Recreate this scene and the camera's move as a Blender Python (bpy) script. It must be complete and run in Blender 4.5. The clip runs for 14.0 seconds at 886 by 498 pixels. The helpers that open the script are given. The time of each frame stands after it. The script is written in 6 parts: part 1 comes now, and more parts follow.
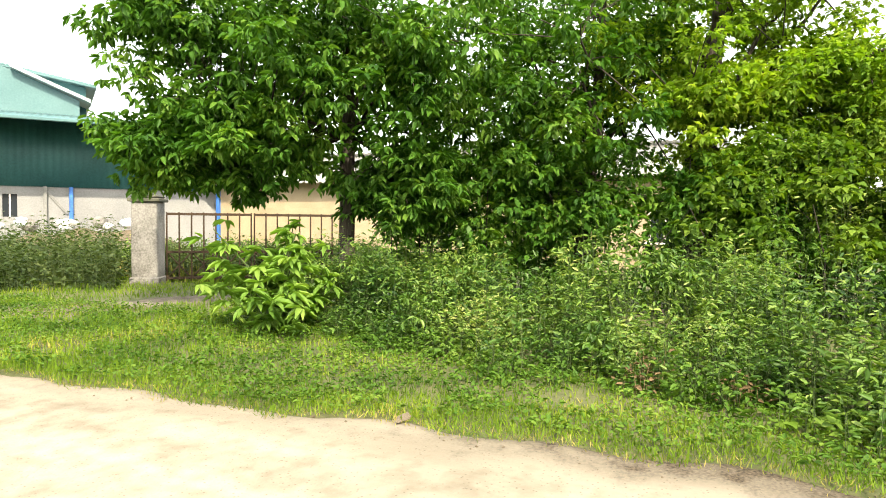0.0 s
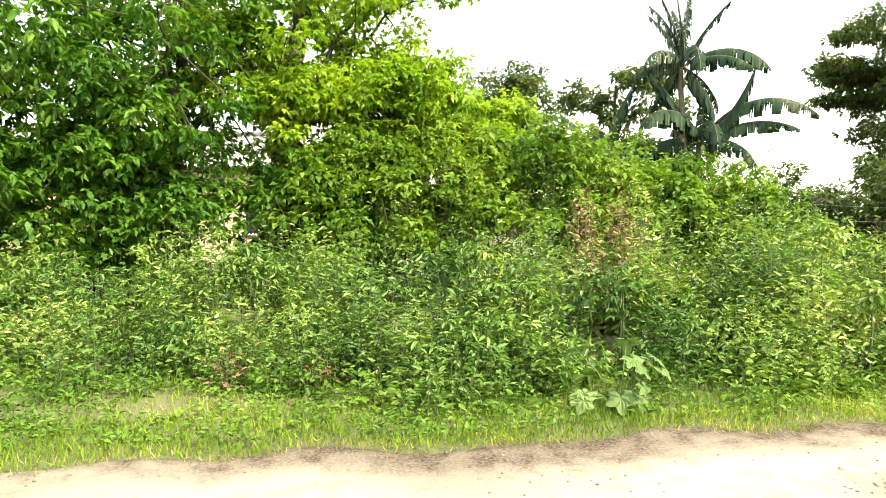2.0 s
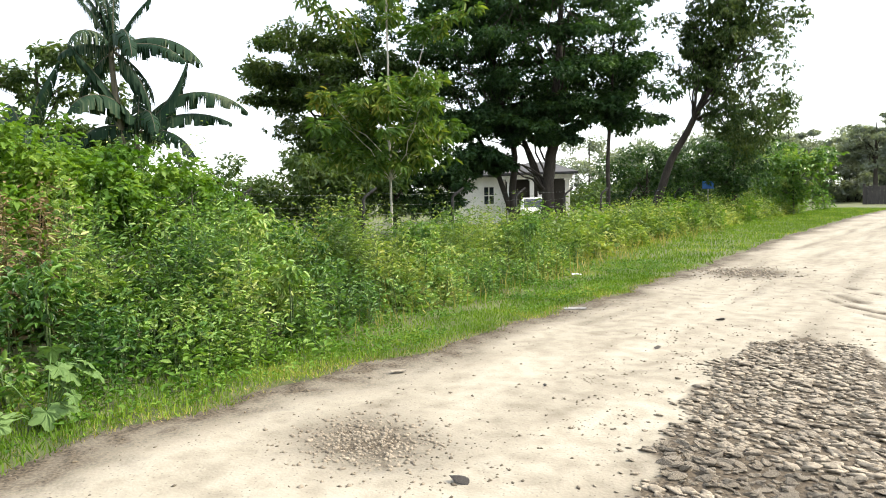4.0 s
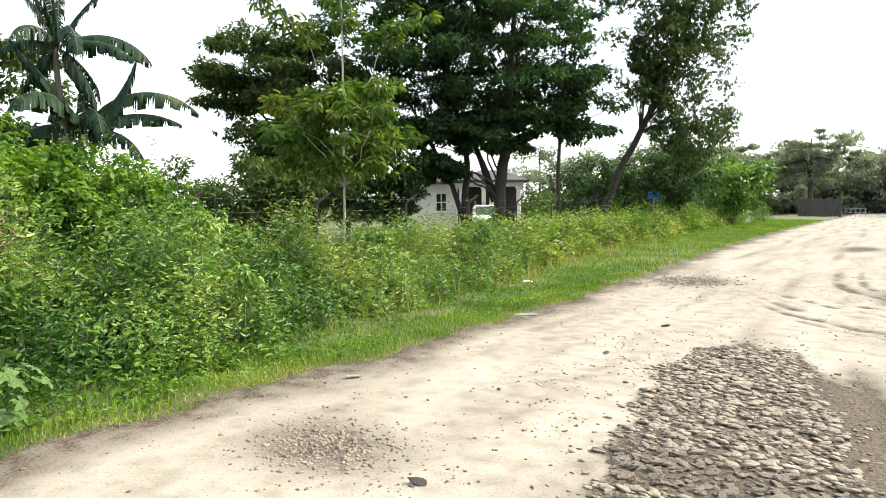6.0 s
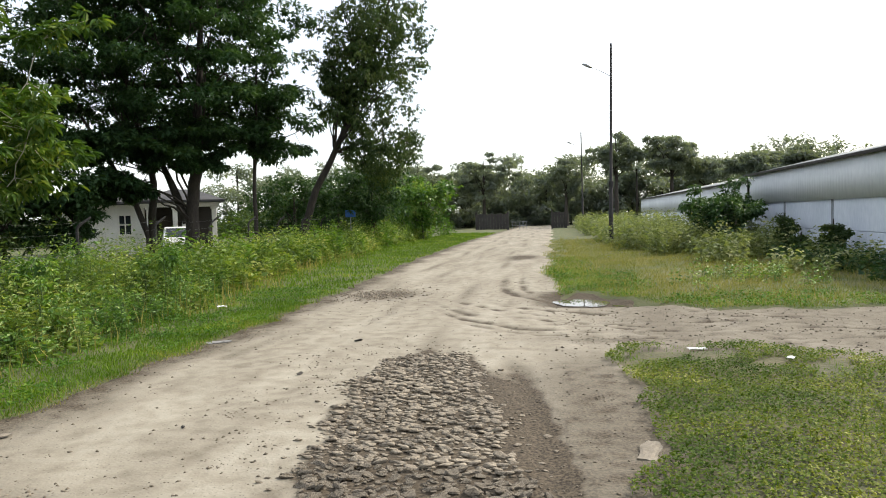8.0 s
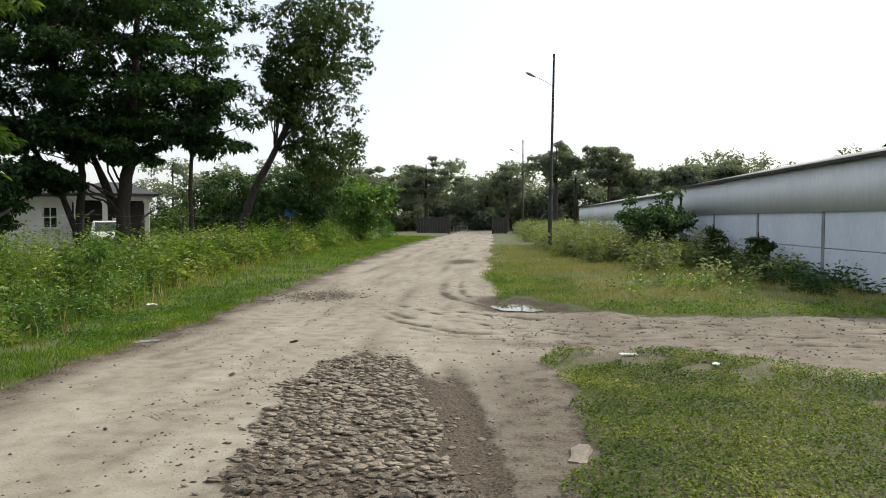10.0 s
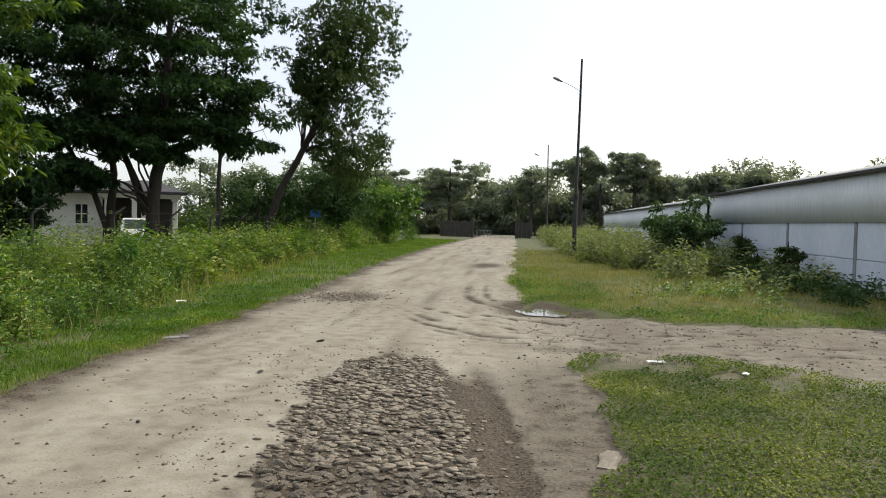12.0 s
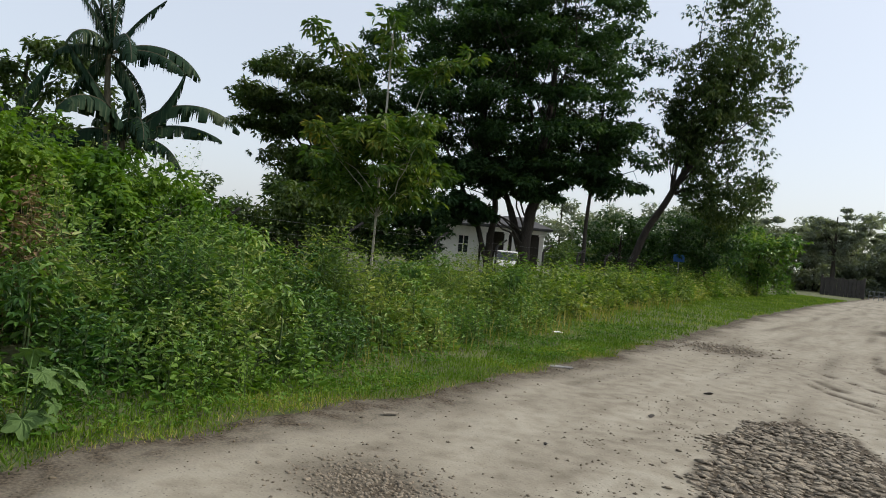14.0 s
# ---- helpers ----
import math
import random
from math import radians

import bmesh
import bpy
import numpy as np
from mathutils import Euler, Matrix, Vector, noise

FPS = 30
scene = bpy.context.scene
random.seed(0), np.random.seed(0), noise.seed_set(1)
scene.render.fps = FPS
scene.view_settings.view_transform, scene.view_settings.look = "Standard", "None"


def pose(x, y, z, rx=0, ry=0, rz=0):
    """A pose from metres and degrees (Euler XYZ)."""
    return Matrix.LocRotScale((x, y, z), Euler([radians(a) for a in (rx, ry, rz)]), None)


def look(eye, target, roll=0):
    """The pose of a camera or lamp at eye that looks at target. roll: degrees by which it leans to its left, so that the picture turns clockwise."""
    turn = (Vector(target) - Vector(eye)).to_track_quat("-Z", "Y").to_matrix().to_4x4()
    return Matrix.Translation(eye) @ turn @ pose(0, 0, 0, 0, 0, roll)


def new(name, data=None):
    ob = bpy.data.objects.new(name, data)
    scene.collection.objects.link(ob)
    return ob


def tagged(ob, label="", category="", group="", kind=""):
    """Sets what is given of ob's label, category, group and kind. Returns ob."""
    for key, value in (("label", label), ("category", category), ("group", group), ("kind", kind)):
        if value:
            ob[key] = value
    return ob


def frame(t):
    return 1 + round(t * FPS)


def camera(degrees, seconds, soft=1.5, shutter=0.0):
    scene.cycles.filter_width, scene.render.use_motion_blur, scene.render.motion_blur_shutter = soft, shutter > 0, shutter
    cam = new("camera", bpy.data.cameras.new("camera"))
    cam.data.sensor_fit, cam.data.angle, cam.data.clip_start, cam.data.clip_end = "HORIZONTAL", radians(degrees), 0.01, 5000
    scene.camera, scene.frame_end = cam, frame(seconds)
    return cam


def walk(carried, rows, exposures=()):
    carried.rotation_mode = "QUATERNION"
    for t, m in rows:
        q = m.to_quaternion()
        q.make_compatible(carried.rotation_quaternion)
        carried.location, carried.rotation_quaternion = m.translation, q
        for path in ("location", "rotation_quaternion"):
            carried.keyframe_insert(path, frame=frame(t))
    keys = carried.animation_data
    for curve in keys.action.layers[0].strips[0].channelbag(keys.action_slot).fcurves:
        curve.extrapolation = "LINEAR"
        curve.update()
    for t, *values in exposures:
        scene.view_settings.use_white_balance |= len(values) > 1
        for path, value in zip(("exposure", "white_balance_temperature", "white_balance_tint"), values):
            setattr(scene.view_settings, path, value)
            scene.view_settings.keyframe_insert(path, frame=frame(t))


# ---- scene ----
# The camera: seconds, eye, bearing from the road's direction, rise and lean in degrees.
cam = camera(66.33, 14.0, soft=1.0)
PATH = [
    (0.0, -0.197, -0.270, 1.420, -114.97, -2.11, 0.50),
    (0.5, -0.259, -0.289, 1.437, -107.59, -1.80, 0.56),
    (1.0, -0.180, -0.200, 1.442, -103.66, -1.50, 0.27),
    (1.5, -0.224, -0.152, 1.478, -88.99, -2.94, -0.39),
    (2.0, -0.202, -0.135, 1.482, -82.07, -2.88, 0.06),
    (2.5, -0.167, -0.058, 1.475, -66.38, -3.29, 0.60),
    (3.0, -0.144, -0.025, 1.473, -52.92, -3.99, -0.35),
    (3.5, -0.124, 0.018, 1.480, -44.81, -4.40, -1.40),
    (4.0, -0.108, 0.023, 1.487, -38.17, -4.22, -1.31),
    (4.2, -0.105, 0.021, 1.489, -36.40, -4.19, -1.00),
    (6.3, -0.087, -0.080, 1.497, -32.95, -3.63, -0.21),
    (6.5, -0.030, -0.062, 1.498, -29.28, -4.16, -0.24),
    (7.0, -0.026, -0.003, 1.497, -19.28, -5.06, -1.52),
    (7.5, 0.009, 0.006, 1.505, -13.54, -4.06, -1.37),
    (8.0, 0.041, -0.012, 1.522, -9.31, -2.64, -1.64),
    (8.5, 0.044, -0.024, 1.523, -7.24, -2.10, -1.17),
    (9.0, 0.052, -0.001, 1.517, -5.16, -2.49, -0.68),
    (11.5, 0.033, -0.011, 1.517, -4.07, -2.22, 0.30),
    (12.0, -0.011, -0.021, 1.506, -6.19, -2.17, 1.17),
    (12.5, -0.118, -0.041, 1.500, -12.04, -2.49, 1.97),
    (13.0, -0.255, -0.057, 1.506, -19.54, -0.28, 0.95),
    (13.5, -0.374, -0.108, 1.492, -26.62, 2.25, 2.48),
    (14.0, -0.502, -0.109, 1.445, -35.30, -0.35, 5.34),
]


def stand(x, y, z, bearing, rise, lean):
    b, e = radians(bearing), radians(rise)
    way = Vector((math.sin(b) * math.cos(e), math.cos(b) * math.cos(e), math.sin(e)))
    return look((x, y, z), Vector((x, y, z)) + way, lean)


# seconds, stops, white balance and tint: the film's own exposure drops and cools as it turns to the bright sky
EXPOSURES = [(0.0, 1.06, 7500, 10), (0.5, 1.53, 7600, 10), (1.0, 1.69, 7700, 10), (1.5, 1.79, 7600, 10), (2.0, 1.50, 7500, 10), (3.0, 0.93, 6900, 10), (4.2, 0.74, 6500, 10),
             (6.3, 0.78, 6500, 10), (7.0, 0.64, 6500, 10), (8.0, 0.0, 6500, 10), (9.0, -0.36, 6500, 10), (11.5, -0.37, 6500, 10), (12.5, -0.47, 6500, 10),
             (13.5, -0.58, 6350, 10), (14.0, -0.68, 6300, 10)]
walk(cam, [(row[0], stand(*row[1:])) for row in PATH], EXPOSURES)

# ---- light: hazy morning sun ahead of and to one side of the road ----
SUN_BEARING, SUN_RISE = radians(50), radians(42)
world = bpy.data.worlds.new("sky")
scene.world = world
world.use_nodes = True
wn, wl = world.node_tree.nodes, world.node_tree.links
wn.clear()
sky = wn.new("ShaderNodeTexSky")
sky.sky_type, sky.sun_disc = "NISHITA", False
sky.sun_elevation, sky.sun_rotation = SUN_RISE, SUN_BEARING
sky.air_density, sky.dust_density = 1.0, 3.0
bright = wn.new("ShaderNodeBackground")
bright.inputs["Strength"].default_value = 0.11
haze = wn.new("ShaderNodeBackground")
haze.inputs["Color"].default_value = (0.94, 0.97, 1.0, 1)
haze.inputs["Strength"].default_value = 0.92
both, wout = wn.new("ShaderNodeAddShader"), wn.new("ShaderNodeOutputWorld")
wl.new(sky.outputs[0], bright.inputs["Color"])
wl.new(bright.outputs[0], both.inputs[0])
wl.new(haze.outputs[0], both.inputs[1])
wl.new(both.outputs[0], wout.inputs["Surface"])

sun = new("sun", bpy.data.lights.new("sun", "SUN"))
sun.data.energy, sun.data.angle, sun.data.color = 4.2, radians(0.8), (1.0, 0.92, 0.76)
SUN_WAY = Vector((math.sin(SUN_BEARING) * math.cos(SUN_RISE), math.cos(SUN_BEARING) * math.cos(SUN_RISE), math.sin(SUN_RISE)))
sun.matrix_world = look(SUN_WAY * 60, (0, 0, 0))

# ---- materials ----


def nodes_of(name):
    m = bpy.data.materials.new(name)
    m.use_nodes = True
    m.node_tree.nodes.clear()
    return m, m.node_tree.nodes, m.node_tree.links


def ramp(nt, stops):
    r = nt.new("ShaderNodeValToRGB")
    els = r.color_ramp.elements
    while len(els) < len(stops):
        els.new(0.5)
    for e, (p, c) in zip(els, stops):
        e.position, e.color = p, (*c, 1)
    return r


def leaf_mat(name, stops, lets=0.35, rough=0.5, sheen=0.18):
    """Foliage: each leaf takes its own colour, and lets part of the light through."""
    m, nt, ln = nodes_of(name)
    geo, out = nt.new("ShaderNodeNewGeometry"), nt.new("ShaderNodeOutputMaterial")
    r = ramp(nt, stops)
    tc, big = nt.new("ShaderNodeTexCoord"), nt.new("ShaderNodeTexNoise")
    big.inputs["Scale"].default_value, big.inputs["Detail"].default_value = 0.9, 2
    add, sub = nt.new("ShaderNodeMath"), nt.new("ShaderNodeMath")
    add.operation, sub.operation = "MULTIPLY_ADD", "SUBTRACT"
    sub.inputs[1].default_value = 0.25
    add.inputs[1].default_value = 0.5
    bs, tr, mix = nt.new("ShaderNodeBsdfPrincipled"), nt.new("ShaderNodeBsdfTranslucent"), nt.new("ShaderNodeMixShader")
    bs.inputs["Roughness"].default_value = rough
    bs.inputs["Specular IOR Level"].default_value = sheen
    mix.inputs[0].default_value = lets
    ln.new(tc.outputs["Object"], big.inputs["Vector"])
    ln.new(geo.outputs["Random Per Island"], add.inputs[0])
    wide = nt.new("ShaderNodeMath")
    wide.operation = "MULTIPLY_ADD"
    wide.inputs[1].default_value, wide.inputs[2].default_value = 1.7, -0.35
    ln.new(big.outputs["Fac"], wide.inputs[0])
    ln.new(wide.outputs[0], add.inputs[2])
    ln.new(add.outputs[0], sub.inputs[0])
    ln.new(sub.outputs[0], r.inputs[0])
    ln.new(r.outputs[0], bs.inputs["Base Color"])
    warm = nt.new("ShaderNodeMix")
    warm.data_type, warm.blend_type = "RGBA", "MULTIPLY"
    warm.inputs[0].default_value = 1.0
    warm.inputs[7].default_value = (1.22, 1.3, 0.45, 1)
    ln.new(r.outputs[0], warm.inputs[6])
    ln.new(warm.outputs[2], tr.inputs["Color"])
    ln.new(bs.outputs[0], mix.inputs[1])
    ln.new(tr.outputs[0], mix.inputs[2])
    ln.new(mix.outputs[0], out.inputs["Surface"])
    return m


def plain_mat(name, a, b, scale=4.0, fine=40.0, rough=0.7, bump=0.3, metal=0.0, depth=0.01, stretch=(1, 1, 1)):
    """A weathered surface: two colours mixed by coarse and fine noise, with relief from the fine one."""
    m, nt, ln = nodes_of(name)
    out, bs, tc, mp = (nt.new("ShaderNode" + k) for k in ("OutputMaterial", "BsdfPrincipled", "TexCoord", "Mapping"))
    mp.inputs["Scale"].default_value = stretch
    n1, n2 = nt.new("ShaderNodeTexNoise"), nt.new("ShaderNodeTexNoise")
    n1.inputs["Scale"].default_value, n1.inputs["Detail"].default_value = scale, 5
    n2.inputs["Scale"].default_value, n2.inputs["Detail"].default_value = fine, 6
    mix = nt.new("ShaderNodeMath")
    mix.operation = "MULTIPLY_ADD"
    mix.inputs[1].default_value = 0.45
    half = nt.new("ShaderNodeMath")
    half.operation = "MULTIPLY"
    half.inputs[1].default_value = 0.55
    rnd = nt.new("ShaderNodeObjectInfo")
    shift = nt.new("ShaderNodeVectorMath")
    shift.operation = "ADD"
    r = ramp(nt, [(0.3, a), (0.7, b)])
    bp = nt.new("ShaderNodeBump")
    bp.inputs["Strength"].default_value, bp.inputs["Distance"].default_value = bump, depth
    ln.new(tc.outputs["Object"], mp.inputs["Vector"])
    ln.new(mp.outputs[0], shift.inputs[0])
    ln.new(rnd.outputs["Random"], shift.inputs[1])
    for n in (n1, n2):
        ln.new(shift.outputs[0], n.inputs["Vector"])
    ln.new(n1.outputs["Fac"], half.inputs[0])
    ln.new(n2.outputs["Fac"], mix.inputs[0])
    ln.new(half.outputs[0], mix.inputs[2])
    ln.new(mix.outputs[0], r.inputs[0])
    ln.new(r.outputs[0], bs.inputs["Base Color"])
    ln.new(n2.outputs["Fac"], bp.inputs["Height"])
    ln.new(bp.outputs[0], bs.inputs["Normal"])
    bs.inputs["Roughness"].default_value, bs.inputs["Metallic"].default_value = rough, metal
    ln.new(bs.outputs[0], out.inputs["Surface"])
    return m


def soil_mat(name):
    """The road: pale sand, darker gravelly soil where the attribute 'soil' says so, fine stones over all."""
    m, nt, ln = nodes_of(name)
    out, bs, tc = (nt.new("ShaderNode" + k) for k in ("OutputMaterial", "BsdfPrincipled", "TexCoord"))
    at = nt.new("ShaderNodeAttribute")
    at.attribute_name = "soil"
    noises = []
    along = nt.new("ShaderNodeMapping")
    along.inputs["Scale"].default_value = (1.6, 0.35, 1)
    ln.new(tc.outputs["Object"], along.inputs["Vector"])
    for s, d, v in ((1.0, 5, along), (5.0, 7, tc), (45.0, 6, tc)):
        n = nt.new("ShaderNodeTexNoise")
        n.inputs["Scale"].default_value, n.inputs["Detail"].default_value = s, d
        ln.new(v.outputs["Object" if v is tc else 0], n.inputs["Vector"])
        noises.append(n)
    vor = nt.new("ShaderNodeTexVoronoi")
    vor.inputs["Scale"].default_value = 28
    ln.new(tc.outputs["Object"], vor.inputs["Vector"])
    sand = ramp(nt, [(0.32, (0.165, 0.142, 0.108)), (0.5, (0.275, 0.247, 0.194)), (0.68, (0.38, 0.35, 0.285))])
    earth = ramp(nt, [(0.34, (0.028, 0.022, 0.016)), (0.66, (0.125, 0.10, 0.07))])
    add = nt.new("ShaderNodeMath")
    add.operation = "MULTIPLY_ADD"
    add.inputs[1].default_value = 0.5
    half = nt.new("ShaderNodeMath")
    half.operation = "MULTIPLY"
    half.inputs[1].default_value = 0.5
    ln.new(noises[0].outputs["Fac"], half.inputs[0])
    ln.new(noises[1].outputs["Fac"], add.inputs[0])
    ln.new(half.outputs[0], add.inputs[2])
    ln.new(add.outputs[0], sand.inputs[0])
    ln.new(noises[2].outputs["Fac"], earth.inputs[0])
    edge = nt.new("ShaderNodeMath")
    edge.operation = "MULTIPLY_ADD"
    edge.inputs[1].default_value = 0.9
    soft = nt.new("ShaderNodeMapRange")
    soft.inputs[1].default_value, soft.inputs[2].default_value = 0.45, 0.95
    ln.new(noises[1].outputs["Fac"], edge.inputs[0])
    ln.new(at.outputs["Fac"], edge.inputs[2])
    low = nt.new("ShaderNodeMath")
    low.operation = "SUBTRACT"
    low.inputs[1].default_value = 0.1
    ln.new(edge.outputs[0], low.inputs[0])
    ln.new(low.outputs[0], soft.inputs[0])
    mix = nt.new("ShaderNodeMix")
    mix.data_type = "RGBA"
    ln.new(soft.outputs[0], mix.inputs[0])
    ln.new(sand.outputs[0], mix.inputs[6])
    ln.new(earth.outputs[0], mix.inputs[7])
    # specks of fine gravel
    sp = nt.new("ShaderNodeMapRange")
    sp.inputs[1].default_value, sp.inputs[2].default_value = 0.10, 0.22
    sp.inputs[3].default_value, sp.inputs[4].default_value = 0.62, 1.0
    ln.new(vor.outputs["Distance"], sp.inputs[0])
    mul = nt.new("ShaderNodeMix")
    mul.data_type, mul.blend_type = "RGBA", "MULTIPLY"
    mul.inputs[0].default_value = 1.0
    ln.new(mix.outputs[2], mul.inputs[6])
    ln.new(sp.outputs[0], mul.inputs[7])
    ln.new(mul.outputs[2], bs.inputs["Base Color"])
    bp = nt.new("ShaderNodeBump")
    bp.inputs["Strength"].default_value, bp.inputs["Distance"].default_value = 0.4, 0.015
    hs = nt.new("ShaderNodeMath")
    hs.operation = "ADD"
    ln.new(noises[1].outputs["Fac"], hs.inputs[0])
    ln.new(noises[2].outputs["Fac"], hs.inputs[1])
    ln.new(hs.outputs[0], bp.inputs["Height"])
    ln.new(bp.outputs[0], bs.inputs["Normal"])
    bs.inputs["Roughness"].default_value = 0.9
    bs.inputs["Specular IOR Level"].default_value = 0.2
    ln.new(bs.outputs[0], out.inputs["Surface"])
    return m


ROAD = soil_mat("sandy_road")
TURF_GREEN = plain_mat("lawn_soil", (0.03, 0.045, 0.012), (0.15, 0.125, 0.07), 1.6, 22, 0.95, 0.6, depth=0.03)
TURF = plain_mat("turf_soil", (0.045, 0.07, 0.018), (0.13, 0.125, 0.055), 1.2, 18, 0.95, 0.6, depth=0.03)
STONE = plain_mat("cobble", (0.055, 0.043, 0.031), (0.38, 0.322, 0.24), 9, 50, 0.8, 0.7, depth=0.02)
SLAB = plain_mat("worn_slab", (0.14, 0.12, 0.09), (0.30, 0.26, 0.205), 6, 40, 0.9, 0.4)
POST_STAIN = plain_mat("stained_post", (0.14, 0.15, 0.17), (0.32, 0.34, 0.38), 3, 30, 0.85, 0.2)
CHIP = plain_mat("gravel", (0.06, 0.048, 0.034), (0.20, 0.165, 0.118), 7, 60, 0.85, 0.3)
BROWN_CHIP = plain_mat("brown_gravel", (0.10, 0.08, 0.058), (0.31, 0.262, 0.195), 7, 60, 0.85, 0.3)
CLOD = plain_mat("earth_clod", (0.075, 0.058, 0.038), (0.19, 0.152, 0.10), 9, 60, 0.95, 0.4)
BARK = plain_mat("bark", (0.02, 0.016, 0.013), (0.062, 0.05, 0.04), 5, 30, 0.9, 0.8, depth=0.03, stretch=(1, 1, 0.25))
PALE_BARK = plain_mat("pale_bark", (0.26, 0.24, 0.19), (0.46, 0.43, 0.36), 4, 30, 0.85, 0.4, stretch=(1, 1, 0.3))
CONCRETE = plain_mat("weathered_concrete", (0.06, 0.055, 0.048), (0.33, 0.33, 0.32), 2.2, 25, 0.9, 0.5)
OLD_CAP = plain_mat("mossy_cap", (0.04, 0.045, 0.035), (0.12, 0.12, 0.09), 3, 25, 0.95, 0.5)
RUST = plain_mat("rusty_steel", (0.022, 0.014, 0.009), (0.075, 0.043, 0.022), 6, 50, 0.7, 0.4, metal=0.3)
STEEL = plain_mat("galvanised_steel", (0.20, 0.21, 0.22), (0.36, 0.37, 0.38), 3, 40, 0.5, 0.1, metal=0.7)
DARK_POLE = plain_mat("dark_pole", (0.014, 0.014, 0.014), (0.042, 0.038, 0.035), 3, 40, 0.9, 0.2)
CREAM = plain_mat("cream_plaster", (0.30, 0.235, 0.15), (0.44, 0.36, 0.25), 1.2, 20, 0.85, 0.15)
DULL_WHITE = plain_mat("greyed_whitewash", (0.18, 0.19, 0.20), (0.32, 0.33, 0.34), 0.9, 18, 0.85, 0.15)
GREY_WALL = plain_mat("dull_whitewash", (0.15, 0.16, 0.165), (0.30, 0.305, 0.305), 0.9, 18, 0.85, 0.15)
ROUGH_GRASS = leaf_mat("rough_grass", [(0.0, (0.10, 0.14, 0.03)), (0.4, (0.19, 0.205, 0.05)), (0.7, (0.29, 0.26, 0.10)), (1.0, (0.41, 0.33, 0.16))], 0.3, 0.7)
WHITE_WALL = plain_mat("white_plaster", (0.60, 0.58, 0.54), (0.80, 0.78, 0.74), 0.9, 18, 0.85, 0.15)
BLUE_WASH = plain_mat("bluish_whitewash", (0.54, 0.59, 0.68), (0.74, 0.78, 0.86), 0.8, 12, 0.8, 0.15, stretch=(1, 1, 0.4))
TEAL = plain_mat("teal_sheet", (0.012, 0.075, 0.085), (0.03, 0.14, 0.15), 0.8, 14, 0.6, 0.1)
TEAL_ROOF = plain_mat("teal_roof", (0.05, 0.14, 0.155), (0.10, 0.21, 0.225), 0.8, 14, 0.5, 0.1)
GREY_SHEET = plain_mat("grey_sheet", (0.56, 0.58, 0.60), (0.72, 0.735, 0.75), 0.7, 14, 0.88, 0.1, stretch=(1, 1, 0.3))
ROOF_SHEET = plain_mat("sunlit_roof_sheet", (0.22, 0.23, 0.22), (0.38, 0.39, 0.37), 0.7, 14, 0.45, 0.1, metal=0.2)
ROOF_GREY = plain_mat("house_roof", (0.03, 0.03, 0.033), (0.075, 0.072, 0.072), 1, 14, 0.8, 0.2)
BLUE = plain_mat("blue_paint", (0.02, 0.10, 0.42), (0.05, 0.22, 0.62), 2, 20, 0.5, 0.1)
# dark boards; also puts the porch's shade into its back wall
DARK = plain_mat("dark_boards_and_shade", (0.02, 0.018, 0.016), (0.06, 0.052, 0.045), 2, 20, 0.85, 0.3)
WHITE_PAINT = plain_mat("white_car_paint", (0.74, 0.74, 0.74), (0.82, 0.82, 0.82), 1, 8, 0.25, 0.0)
RUBBER = plain_mat("rubber", (0.015, 0.015, 0.015), (0.03, 0.03, 0.03), 4, 30, 0.8, 0.2)
PAPER = plain_mat("litter", (0.62, 0.62, 0.60), (0.85, 0.85, 0.83), 6, 30, 0.7, 0.2)
STRAW = plain_mat("dry_stalks", (0.16, 0.10, 0.055), (0.36, 0.26, 0.14), 6, 30, 0.9, 0.2)
STEM = plain_mat("green_stem", (0.04, 0.075, 0.02), (0.09, 0.13, 0.04), 6, 30, 0.7, 0.2)
BANANA_STEM = plain_mat("banana_stem", (0.045, 0.038, 0.025), (0.13, 0.115, 0.07), 3, 20, 0.8, 0.3, stretch=(1, 1, 0.2))

GLASS, gn, gl = nodes_of("dark_window_glass")
g_out, g_bs = gn.new("ShaderNodeOutputMaterial"), gn.new("ShaderNodeBsdfPrincipled")
g_bs.inputs["Base Color"].default_value = (0.02, 0.025, 0.03, 1)
g_bs.inputs["Roughness"].default_value = 0.08
gl.new(g_bs.outputs[0], g_out.inputs["Surface"])
WATER, gn, gl = nodes_of("muddy_water")
g_out, g_bs, g_n, g_b = (gn.new("ShaderNode" + k) for k in ("OutputMaterial", "BsdfPrincipled", "TexNoise", "Bump"))
g_bs.inputs["Base Color"].default_value = (0.10, 0.085, 0.06, 1)
g_bs.inputs["Roughness"].default_value = 0.04
g_n.inputs["Scale"].default_value = 6
g_b.inputs["Strength"].default_value, g_b.inputs["Distance"].default_value = 0.05, 0.01
gl.new(g_n.outputs["Fac"], g_b.inputs["Height"])
gl.new(g_b.outputs[0], g_bs.inputs["Normal"])
gl.new(g_bs.outputs[0], g_out.inputs["Surface"])

